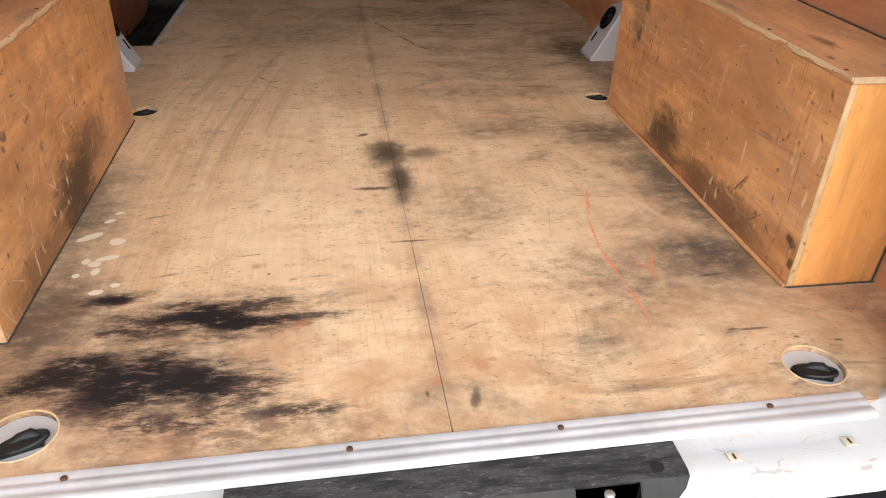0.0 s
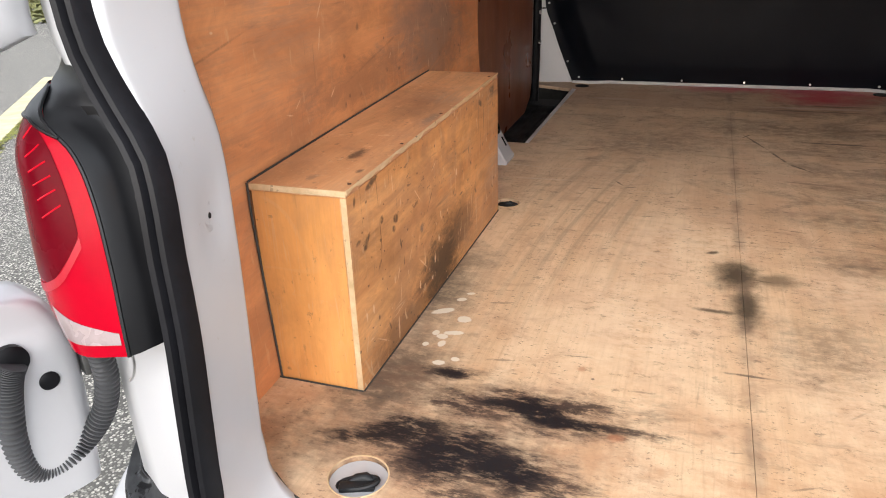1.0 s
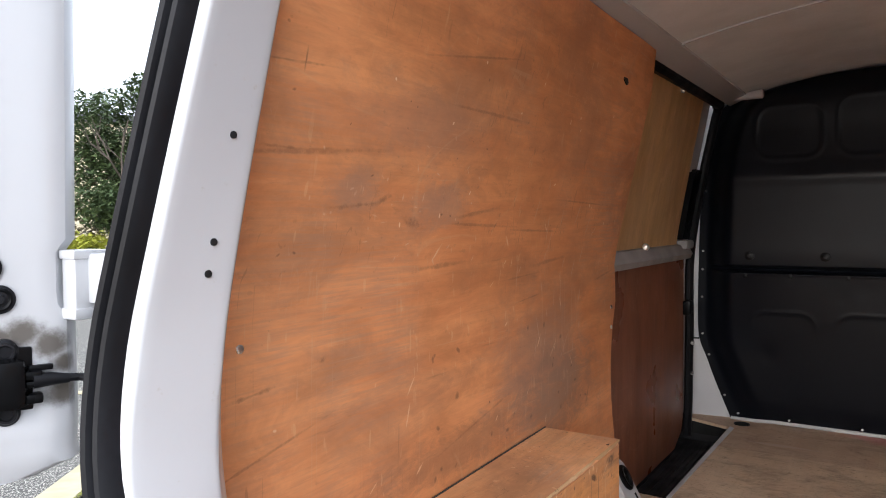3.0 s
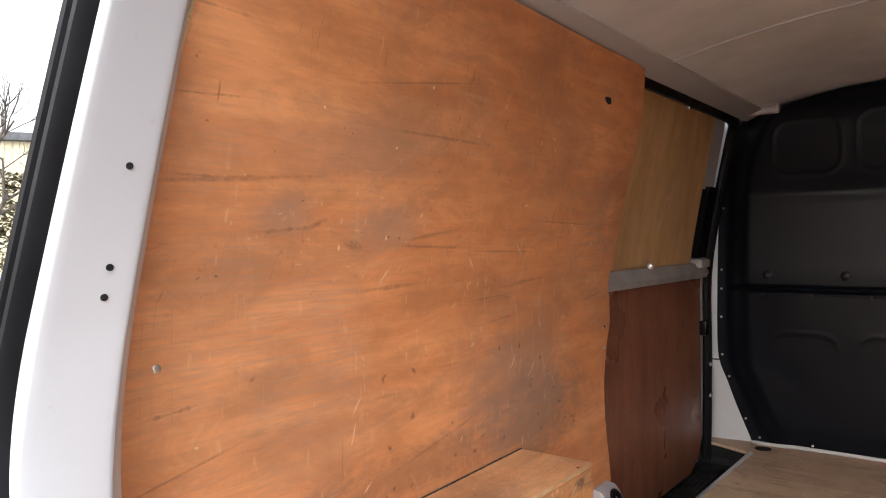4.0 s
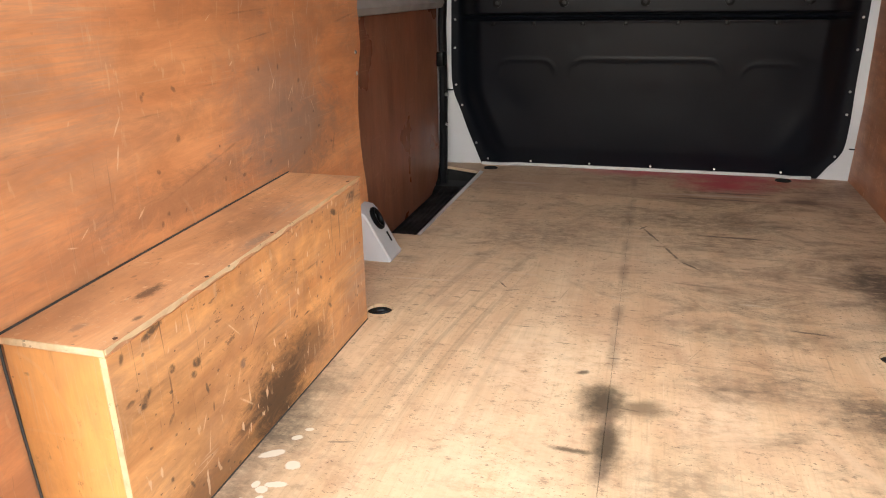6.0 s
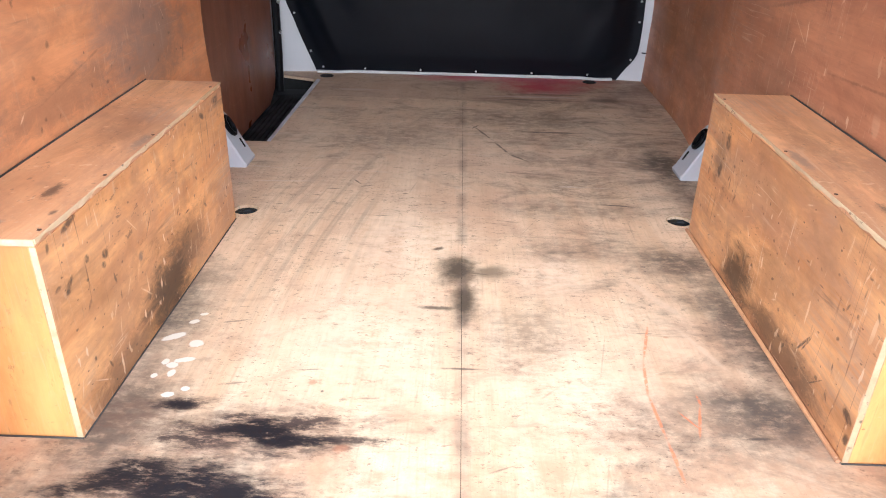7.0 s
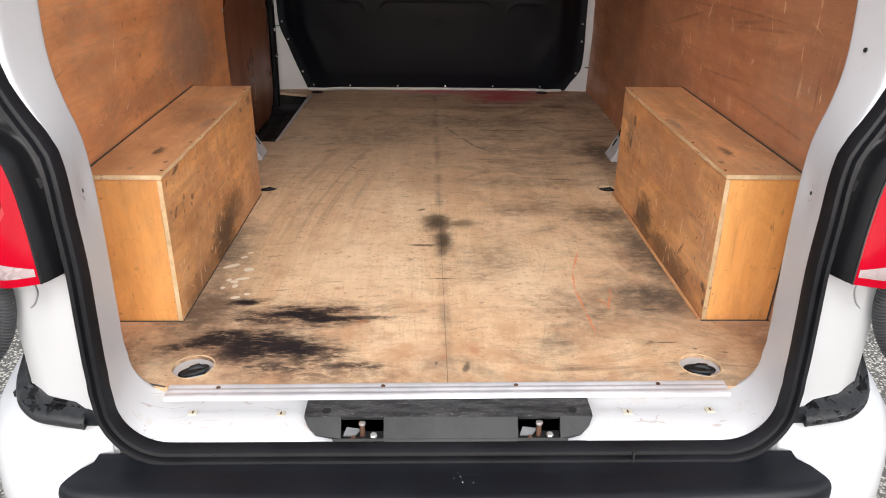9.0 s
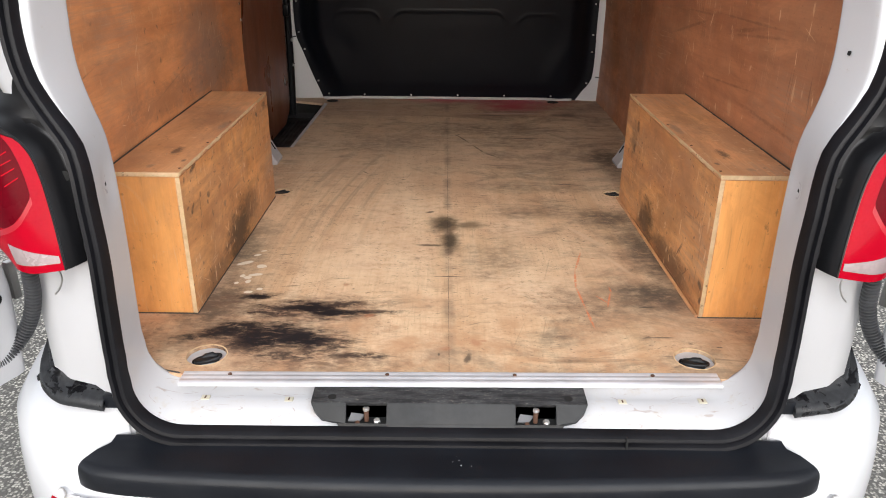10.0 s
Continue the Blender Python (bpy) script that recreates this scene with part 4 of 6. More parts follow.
def frame_rows():
    rows = []
    for f, out in ((-0.14, 0.012), (-0.06, 0.004), (0.0, 0.0), (0.03, 0.0), (0.06, 0.0), (0.09, 0.0), (0.16, 0.0), (0.35, 0), (0.6, 0), (0.8, 0), (0.91, 0.0), (0.94, 0.0), (0.97, 0.0), (1.0, 0.002), (1.04, 0.012), (1.06, 0.03)):
        row = []
        for (xi, zi), (xo, zo) in zip(LOOP_IN, LOOP_OUT):
            g = max(0.0, min(1.0, f))
            x, z = xi + (xo - xi) * g, zi + (zo - zi) * g
            y = rear_y(zi) + REVEAL + (rear_y(zo) - rear_y(zi) - REVEAL) * f
            low = max(0.0, min(1.0, (0.03 - z) / 0.06)) * max(0.0, min(1.0, (0.60 - abs(x)) / 0.10))
            z += low * curve_at([(-0.2, 0.0), (0.0, 0.0), (0.16, -0.010), (0.6, 0.011), (0.8, 0.006), (1.0, 0.0)], f)
            z -= 0.022 * max(0.0, min(1.0, (0.250 - abs(x)) / 0.03)) * curve_at([(-0.2, 0.0), (0.35, 0.0), (0.6, 1.0), (0.8, 1.0), (0.93, 0.3), (1.0, 0.0)], f)
            side = 1.0 if abs(x) > 0.5 and 0.0 < z < 1.22 else 0.0
            n = Vector((math.copysign(1, x), 0, 0)) if side else Vector((0, 0, math.copysign(1, z - 0.5)))
            lip = min(1.0, g / 0.09, (1.0 - g) / 0.09)
            bulge = 0.0145 * math.sqrt(max(0.0, lip * (2.0 - lip))) * max(0.0, min(1.0, (z - 0.5) / 0.2)) * side
            dish = -0.008 * math.exp(-(((z - 0.408) / 0.03) ** 2 + ((g - 0.37) / 0.18) ** 2)) * side
            p = Vector((x, y, z)) + n * (out - bulge - dish)
            row.append(p)
        rows.append(row)
    return rows


part("reveal", grid(frame_rows(), close_u=True), SILL_WHITE, opening)
for sx in (-1, 1):
    for z, d in ((0.408, 0.62), (0.800, 0.35), (0.834, 0.33), (0.950, 0.33)):
        y = rear_y(z) + REVEAL * (1 - 0.36)
        x = curve_at(INNER, z) * 0.62 + curve_at(OUTER, z) * 0.38 - (0.0143 if z > 0.6 else -0.008)
        part("fixing_hole", disc((sx * (x - 0.0005), y, z), (-sx * 0.97, 0.0 if z > 0.5 else 0.2, 0.05), 0.0042 if z > 0.5 else 0.0036, 0.0014, 12, 0.05), HOLE, opening, "small dark hole")

for sx in (-1, 1):
    for at, n, r in (((0.6390, -0.0080, 0.408), (-0.978, 0.198, 0.058), 0.017),):
        n = Vector(n).normalized()
        u = Vector((0, 0, 1)).cross(n).normalized()
        v = n.cross(u)
        rings = [[(Vector(at) + (u * math.cos(a) + v * math.sin(a)) * r * f + n * d) * 1.0 for a in (2 * math.pi * k / 32 for k in range(33))] for f, d in ((1.35, -0.004), (1.15, -0.0010), (1.0, 0.0004), (0.82, 0.0004), (0.55, -0.0012), (0.2, -0.0016))]
        part("pressing", grid([[(sx * p.x, p.y, p.z) for p in row] for row in rings]), SILL_WHITE, opening, "round pressing in the frame")
part("fixing_hole", disc((0.6935, 0.024, 0.652), (-0.985, -0.02, 0.17), 0.004, 0.0014, 12, 0.05), HOLE, opening, "small dark hole")
for x, y in ((-0.491, -0.058), (-0.322, -0.062), (0.349, -0.060), (0.512, -0.054)):
    plug = part("sill_plug", box((x - 0.0085, y - 0.0075, -0.0262), (x + 0.0085, y + 0.0075, -0.0232), 0.003), CREAM_PLUG, opening, "cream plastic clip")
    part("slot", box((x - 0.0016, y - 0.0045, -0.0236), (x + 0.0016, y + 0.0045, -0.0226), 0.0004), RUST, plug, "dark slot in a clip")

# ---- rubber door seal ----
seal = thing("door_seal", (0, -0.12, -0.08), "black ribbed rubber weatherstrip round the rear opening", "door seal")
SEAL_PROFILE = [(-0.002, 0.004), (0.000, -0.012), (0.004, -0.020), (0.009, -0.022), (0.012, -0.016), (0.015, -0.016), (0.018, -0.024), (0.024, -0.026), (0.029, -0.018), (0.031, -0.004), (0.031, 0.02)]


def seal_rows():
    rows = []
    n = len(LOOP_OUT)
    for k, (x, z) in enumerate(LOOP_OUT):
        a, b = LOOP_OUT[k - 1], LOOP_OUT[(k + 1) % n]
        t = Vector((b[0] - a[0], 0, b[1] - a[1])).normalized()
        nrm = Vector((t.z, 0, -t.x))
        if nrm.dot(Vector((x, 0, z - 0.6))) < 0:
            nrm = -nrm
        wide = 1.0 + 0.15 * max(0.0, min(1.0, (-0.01 - z) / 0.03))
        rows.append([Vector((x, rear_y(z) + y, z)) + nrm * u * wide for u, y in SEAL_PROFILE])
    return rows


part("weatherstrip", grid(seal_rows(), close_v=True), RUBBER, seal)
part("seal_joint", box((0.341, -0.146, -0.088), (0.345, -0.118, -0.052), 0.001), HOLE, seal, "dark butt joint")

# ---- plywood side linings ----
def lining(sx, y0, y1, wavy):
    ys = [y0 + (y1 - y0) * k / 30 for k in range(31)]
    zs = [-0.002 + 1.337 * k / 24 for k in range(25)]
    rows = []
    for z in zs:
        row = []
        for k, y in enumerate(ys):
            if wavy:
                end = curve_at([(0.0, 1.62), (0.18, 1.62), (0.32, 1.60), (0.45, 1.595), (0.56, 1.625), (0.63, 1.655), (0.70, 1.64), (0.78, 1.645), (0.95, 1.66), (1.15, 1.66), (1.22, 1.665), (1.26, 1.645), (1.35, 1.60)], z)
                y = rear_y(z) + 0.116 + (end - rear_y(z) - 0.116) * k / 30
            else:
                y = rear_y(z) + 0.116 + (y1 - rear_y(z) - 0.116) * k / 30
            row.append((sx * wall_x(y, z), y, z))
        rows.append(row)
    return slab(rows, (sx * 0.009, 0, 0))


wall_left = thing("wall_left", (-0.78, 0.8, 0), "orange varnished plywood side lining with scratches and smudges", "wall lining", kind="structure")
part("panel", lining(-1, 0.02, 1.65, True), WALL_PLY, wall_left)
wall_right = thing("wall_right", (0.78, 1.4, 0), "brown varnished plywood side lining with pale scratches", "wall lining", kind="structure")
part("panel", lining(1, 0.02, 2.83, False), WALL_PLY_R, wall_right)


def wall_point(sx, y, z, out=0.0):
    return Vector((sx * (wall_x(y, z) - out), y, z))


for y, z in ((0.166, 0.695), (0.10, 0.30), (1.60, 0.54), (1.60, 0.60)):
    part("screw", disc(wall_point(-1, y, z), (1, 0, 0.05), 0.006, 0.003, 12), SCREW, wall_left, "bright screw head")
part("finger_hole", disc(wall_point(-1, 1.401, 1.223), (1, 0, 0.2), 0.016, 0.0015, 14, 0.05), HOLE, wall_left, "small dark hole")

for sx, owner in ((-1, wall_left), (1, wall_right)):
    edge = [wall_point(sx, rear_y(0.02 + 1.28 * k / 30) + 0.1165, 0.02 + 1.28 * k / 30, 0.0005) for k in range(31)]
    part("raw_edge", tube(edge, 0.0026, 6), EDGE_PLY, owner, "pale raw plywood edge")

# ---- ceiling ----
ceiling = thing("ceiling", (0, 1.4, 1.4), "grey roof lining with a pale joint strip", "ceiling", kind="structure")
xs = [-0.76 + 1.52 * k / 24 for k in range(25)]
part("lining", slab([[(x, y, roof_z(x)) for x in xs] for y in (0.03, 0.9, 1.62, 2.3, 2.9)], (0, 0, 0.03)), HEADLINER, ceiling)
part("joint_strip", tube([(x, 1.70, roof_z(x) - 0.001) for x in xs[2:-2]], 0.0045, 6), SILL_WHITE, ceiling, "pale joint strip")
for sx in (-1, 1):
    part("roof_rail", slab([[(sx * (0.695 - 0.075 * f), y, 1.328 + 0.03 * f) for f in (0, 0.5, 1)] for y in (0.05, 0.8, 1.62, 1.66, 2.0, 2.5, 2.75)], (0, 0, 0.012)), SILL_WHITE, ceiling, "cream painted roof rail")

# ---- bulkhead ----
bulkhead = thing("bulkhead", (0, 2.75, 0), "moulded black plastic bulkhead with a red-dusted lower edge", "bulkhead", kind="structure")
B_LEFT = [(0.0, 0.692), (0.155, 0.757), (0.25, 0.792), (0.319, 0.820), (0.39, 0.830), (0.6, 0.830), (0.85, 0.824), (1.08, 0.810), (1.22, 0.784), (1.32, 0.735), (1.38, 0.64), (1.415, 0.47)]
B_RIGHT = [(0.0, 0.722), (0.05, 0.756), (0.085, 0.785), (0.125, 0.805), (0.23, 0.812), (0.38, 0.810), (0.6, 0.812), (0.85, 0.812), (1.08, 0.800), (1.22, 0.776), (1.32, 0.730), (1.38, 0.64), (1.415, 0.47)]


def bulk_edge(x, z):
    if z > 1.415:
        return 0.47 * max(0.05, (1.442 - z) / 0.027)
    return curve_at(B_LEFT if x < 0 else B_RIGHT, z)


B_FACE = [(0.0, 2.800), (0.04, 2.785), (0.10, 2.765), (0.30, 2.738), (0.50, 2.712), (0.622, 2.699), (0.634, 2.698), (0.640, 2.728), (0.656, 2.728), (0.660, 2.690), (0.672, 2.680), (0.80, 2.672), (0.98, 2.660), (1.015, 2.656), (1.045, 2.662), (1.10, 2.676), (1.2, 2.690), (1.35, 2.70), (1.43, 2.74)]


def panel_edge(x, z, x0, x1, z0, z1, r=0.06):
    """Distance to the outline of a rounded rectangle, negative inside."""
    cx, cz, hx, hz = (x0 + x1) / 2, (z0 + z1) / 2, (x1 - x0) / 2 - r, (z1 - z0) / 2 - r
    return math.hypot(max(abs(x - cx) - hx, 0), max(abs(z - cz) - hz, 0)) - r


def bulk_y(x, z):
    edge = bulk_edge(x, z)
    y = curve_at(B_FACE, z)
    d = max(0.0, (edge - abs(x)))
    if d < 0.16:
        t = max(0.0, min(1.0, (d - 0.03) / 0.13))
        t = t * t * (3 - 2 * t)
        y = 2.80 + (y - 2.80) * t
    # pressed panels, each with a fine raised outline
    for x0, x1, z0, z1 in ((-0.60, -0.36, -0.10, 0.475), (-0.295, 0.305, -0.10, 0.478), (0.375, 0.60, -0.10, 0.465), (-0.58, -0.34, 1.09, 1.30), (-0.29, 0.29, 1.09, 1.32), (0.34, 0.58, 1.09, 1.30)):
        e = panel_edge(x, z, x0, x1, z0, z1)
        fade = 1.0 if z > 0.9 else max(0.0, min(1.0, (z - 0.40) / 0.06))
        y += fade * (0.0012 * max(0.0, min(1.0, 0.5 - e / 0.02)) - 0.0030 * math.exp(-((e / 0.006) ** 2)))
    # folds in the lower corners and knocks in the sheet
    for sx, fx, fz, dx, dz, deep in ((1, 0.60, 0.20, 0.45, 0.89, 0.007), (-1, -0.66, 0.22, -0.45, 0.89, 0.005)):
        u, v = (x - fx) * dx + (z - fz) * dz, (x - fx) * dz - (z - fz) * dx
        y -= deep * math.exp(-((v / 0.055) ** 2) - (u / 0.16) ** 2)
    for dx, dz, r, deep in ((-0.27, 0.545, 0.03, 0.0016), (-0.19, 0.575, 0.035, 0.002), (0.02, 0.345, 0.03, 0.002), (0.46, 0.33, 0.03, 0.002), (-0.54, 0.29, 0.035, 0.003)):
        y += deep * math.exp(-((x - dx) ** 2 + (z - dz) ** 2) / r**2)
    return y


def bulk_rows():
    rows = []
    zs = sorted({round(1.43 * k / 170, 4) for k in range(171)} | {0.622, 0.630, 0.634, 0.637, 0.640, 0.648, 0.656, 0.658, 0.660, 0.664, 0.668})
    for z in zs:
        xs = [bulk_edge(-1, z) * (k / 105 - 1) for k in range(105)] + [bulk_edge(1, z) * k / 105 for k in range(106)]
        rows.append([(x, bulk_y(x, z), z + 0.004) for x in xs])
    return rows


part("shell", slab(bulk_rows(), (0, 0.02, 0)), BULKHEAD_BLACK, bulkhead)
part("lower_flange", tube([(-0.69, 2.797, 0.006), (-0.60, 2.795, 0.005), (-0.52, 2.79, 0.011), (0.55, 2.79, 0.011), (0.62, 2.795, 0.005), (0.70, 2.797, 0.006)], 0.0075, 8), WHITE, bulkhead, "white painted lower flange")
for z in (0.10, 0.27, 0.36, 0.52, 0.64, 0.72, 0.98, 1.2):
    for sx in (-1, 1):
        x = sx * (bulk_edge(sx, z) - 0.018)
        part("rivet", disc((x, 2.797, z), (0, -1, 0), 0.005, 0.004, 10), STEEL, bulkhead, "bright rivet")
for x in (-0.66, -0.46, -0.20, 0.06, 0.32, 0.58):
    part("rivet", disc((x, 2.775 if abs(x) < 0.65 else 2.79, 0.03), (0, -1, 0.1), 0.0048, 0.004, 10), STEEL, bulkhead, "bright rivet")
for x in (-0.60, -0.327, -0.01, 0.30, 0.58):
    at = (x, bulk_y(x, 0.708), 0.708)
    plug = part("plug", disc(at, (0, -1, 0.05), 0.018, 0.006, 18), BLACK, bulkhead, "round black plug")
    part("plug_centre", disc((x, at[1] - 0.006, 0.708), (0, -1, 0.05), 0.008, 0.003, 12), PAD, plug)
for x in (-0.62, -0.45, -0.25, -0.08, 0.12, 0.30, 0.48):
    part("clip", box((x - 0.008, bulk_y(x, 0.625) - 0.010, 0.618), (x + 0.008, bulk_y(x, 0.625) + 0.006, 0.634), 0.003), BLACK, bulkhead, "small dark clip")

# painted body panels beside the bulkhead
for sx in (-1, 1):
    hinge_wall = thing("pillar_panel", (sx * 0.85, 2.82, 0), "white painted body pillar beside the bulkhead", "body pillar", kind="structure")
    wide = [(0.0, 0.60), (0.4, 0.74), (0.9, 0.76), (1.4, 0.60)]
    part("panel", slab([[(sx * (curve_at(wide, z) + f * (0.91 - 0.06 * max(0, z - 0.7) - curve_at(wide, z))), 2.836 - 0.045 * f, z) for f in (0, 0.5, 1)] for z in (0.0, 0.2, 0.4, 0.8, 1.1, 1.4)], (0, 0.02, 0)), WHITE, hinge_wall)
    part("panel_joint", box((sx * 0.855 - 0.03, 2.79, 0.335 if sx < 0 else 0.130), (sx * 0.855 + 0.03, 2.83, 0.3385 if sx < 0 else 0.1335)), HOLE, hinge_wall, "dark joint line")


# ---- wheel arch boxes ----
def wheel_box(sx, x_in, y0, y1, h0, h1):
    """A plywood box over the wheel arch: long side, end, lid, with raw edges and dark sealant at the lining."""
    t = 0.012
    ob = thing("wheel_arch_box", (sx * 0.69, (y0 + y1) / 2, 0), "orange plywood wheel arch box with scuffed side and pale raw edges", "wheel arch box", "wheel arch boxes")

    def h(y):
        return h0 + (h1 - h0) * (y - y0) / (y1 - y0)

    ys = [y0 + (y1 - y0) * k / 12 for k in range(13)]
    part("side_panel", slab([[(sx * x_in, y, f * (h(y) - t)) for y in ys] for f in (0, 0.25, 0.5, 0.75, 1)], (sx * t, 0, 0)), BOX_SIDE if sx < 0 else BOX_SIDE_R, ob, "scuffed long side with scratches and dark grime")
    out0 = wall_x(y0, 0.2) - 0.004
    part("end_panel", slab([[(sx * (x_in + t + (out0 - x_in - t) * f), y0 + 0.0015, (h0 - t) * g) for f in (0, 0.5, 1)] for g in (0, 0.5, 1)], (0, t, 0)), BOX_END, ob, "bright honey-coloured end board")
    part("lid", slab([[(sx * (x_in + 0.0015 + (wall_x(y, 0.35) - 0.004 - x_in) * f), y, h(y)) for f in (0, 0.33, 0.66, 1)] for y in ys], (0, 0, -t)), BOX_TOP, ob, "rubbed lid board")
    part("raw_edge", slab([[(sx * (x_in + 0.0003), y0 - 0.001, (h0 - t) * g), (sx * (x_in + 0.0095), y0 - 0.001, (h0 - t) * g)] for g in (0, 0.5, 1)], (0, 0.0016, 0)), EDGE_PLY, ob, "pale raw plywood edge")
    part("raw_edge", slab([[(sx * (x_in + (out0 - x_in) * f), y0 - 0.0025, h0 - t * g) for f in (0, 0.5, 1)] for g in (0.02, 0.78)], (0, 0.002, 0)), EDGE_PLY, ob, "pale raw plywood edge")
    ye = [y0 + (y1 - y0) * k / 90 for k in range(91)]
    part("raw_edge", slab([[(sx * (x_in - 0.0015), y, h(y) - t * g * (0.75 + 0.35 * math.sin(61 * y) * math.sin(23 * y + 1)) + (0.0018 * math.sin(37 * y) * math.sin(111 * y) if g else 0.0)) for y in ye] for g in (0.0, 0.75)], (sx * 0.002, 0, 0)), EDGE_PLY, ob, "chipped pale lid edge")
    part("sealant", tube([(sx * (wall_x(y, 0.355) - 0.005), y, h(y) + 0.001) for y in ys], 0.0019, 6), GASKET, ob, "dark sealant bead")
    part("sealant", tube([(sx * (wall_x(y0, z) - 0.004), y0 - 0.001, z) for z in (0.0, 0.1, 0.2, 0.3, h0)], 0.0019, 6), GASKET, ob, "dark sealant bead")
    part("sealant", tube([(sx * (x_in - 0.001), y, 0.001) for y in ys], 0.0016, 6), GASKET, ob, "dark grime line")
    part("sealant", tube([(sx * (x_in + (out0 - x_in) * f), y0 - 0.002, 0.001) for f in (0, 0.5, 1)], 0.0016, 6), GASKET, ob, "dark grime line")
    if sx > 0:
        part("bead", tube([(sx * (x_in - 0.005), y, 0.004) for y in ys], 0.0042, 8), BOX_TOP, ob, "thin wooden bead along the floor")
    for y in (y0 + 0.03, y0 + 0.24, y0 + 0.45, y1 - 0.05):
        part("screw", disc((sx * (x_in + 0.008), y, h(y)), (0, 0, 1), 0.0035, 0.001, 8), RUST, ob, "small screw head")
    return ob


wheel_box(-1, 0.600, 0.251, 1.105, 0.351, 0.364)
wheel_box(1, 0.598, 0.254, 1.118, 0.356, 0.367)


# ---- lashing rings sunk in the floor ----
def lashing_ring(x, y, r, turn):
    front = y < 0.5
    ob = thing("lashing_ring", (x, y, -0.012), "black folding lashing ring in a round white floor cup" if front else "black lashing ring in a dark floor cup", "lashing ring", "lashing rings")
    m = Matrix.Translation((x, y, 0)) @ Matrix.Rotation(radians(turn), 4, "Z")
    cup = tube([(0, 0, -0.0155), (0, 0, -0.0095), (0, 0, -0.0088)], [r * 0.99, r * 0.99, r * 0.97], 28)
    cup.transform(m)
    part("cup", cup, WHITE if front else BLACK, ob)
    rim = tube([(r * math.cos(a), r * math.sin(a), -0.0005) for a in (2 * math.pi * k / 36 for k in range(37))], 0.0014, 6)
    rim.transform(m)
    part("rim", rim, EDGE_PLY, ob, "pale cut plywood edge")
    body = box((-r * 0.62, -0.024, -0.010), (r * 0.56, -0.006, -0.001), 0.005)
    merge(body, tube([(-r * 0.35, -0.006, -0.007), (-r * 0.05, -0.002, -0.003), (r * 0.25, -0.002, -0.002), (r * 0.5, -0.006, -0.006)], [0.005, 0.007, 0.008, 0.005], 12))
    body.transform(m)
    part("hinge_block", body, PAD, ob)
    loop = [(r * 0.66 * math.cos(a), -0.010 + r * 0.27 * math.sin(a), -0.004 + 0.003 * math.cos(a)) for a in (2 * math.pi * k / 26 for k in range(27))]
    ring = tube(loop, 0.0036, 8, caps=False)
    ring.transform(m)
    part("ring", ring, PAD, ob, "worn black steel ring")
    return ob


for x, y, r, turn in RINGS[:4]:
    lashing_ring(x, y, r, turn)
for x, y, r, turn in RINGS[4:]:
    ob = thing("floor_cup", (x, y, -0.012), "empty dark lashing cup in the floor by the bulkhead", "floor cup", "floor cups")
    part("cup", tube([(x, y, -0.016), (x, y, 0.0008), (x, y, 0.0012)], [r, r, r * 0.9], 24), HOLE, ob)
    part("rim", tube([(x + r * math.cos(a), y + r * math.sin(a), 0.0) for a in (2 * math.pi * k / 30 for k in range(31))], 0.0022, 6), BLACK, ob)


# ---- white anchor wedges behind the boxes ----
def anchor(sx):
    ob = thing("anchor_bracket", (sx * 0.74, 1.54, 0), "white painted steel wedge with a black anchor loop", "anchor bracket", "anchor brackets")
    prof = [(0.800, 0.0), (0.676, 0.0), (0.674, 0.010), (0.684, 0.022), (0.748, 0.138), (0.762, 0.152), (0.800, 0.158)]
    rows = [[(sx * x, y, z) for x, z in prof] for y in (1.490, 1.495, 1.583, 1.588)]
    rows[0] = [(sx * (0.76 + (x - 0.76) * 0.94), 1.490, 0.07 + (z - 0.07) * 0.94 - 0.004) for x, z in ((abs(p[0]), p[2]) for p in rows[0])]
    bm = grid(rows, close_u=True)
    bmesh.ops.holes_fill(bm, edges=bm.edges[:], sides=12)
    wedge = part("wedge", bm, WHITE, ob)
    n = Vector((-sx * 0.88, 0, 0.47))
    mid = Vector((sx * 0.735, 1.539, 0.118)) + n * 0.006
    along = Vector((sx * 0.47, 0, 0.88))
    loop = [mid + along * 0.030 * math.cos(a) + Vector((0, 0.019 * math.sin(a), 0)) for a in (2 * math.pi * k / 24 for k in range(25))]
    part("loop", tube(loop, 0.0075, 8, caps=False), BLACK, ob, "black oval anchor loop")
    part("cross_bar", tube([mid - along * 0.028 + Vector((0, -0.012, 0)), mid + along * 0.010 + Vector((0, 0.016, 0))], 0.0045, 8), BLACK, ob, "black anchor bar")
    slot = Vector((sx * 0.703, 1.562, 0.058)) + n * 0.0005
    part("slot", tube([slot - along * 0.016, slot + along * 0.016], 0.003, 6), HOLE, ob, "dark slot")
    return ob


anchor(-1)
anchor(1)


# ---- sliding door on the near side ----
def door_x(z):
    lean = max(0.0, z - 0.72)
    return 0.856 - 0.20 * lean * lean / (lean + 0.08)


slide = thing("sliding_door", (-0.86, 2.2, -0.05), "sliding side door lined with dark lower and tan upper plywood boards", "sliding door")


def door_board(y0, y1, z0, z1, proud, corner=0.0, thick=0.009):
    rows = []
    for k in range(17):
        z = z0 + (z1 - z0) * k / 16
        cut = 0.0
        if corner and z < z0 + corner:
            cut = corner - math.sqrt(max(0.0, corner**2 - (z0 + corner - z) ** 2))
        rows.append([(-(door_x(z) - proud), y0 + (y1 - cut - y0) * f / 8, z) for f in range(9)])
    return slab(rows, (-thick, 0, 0))


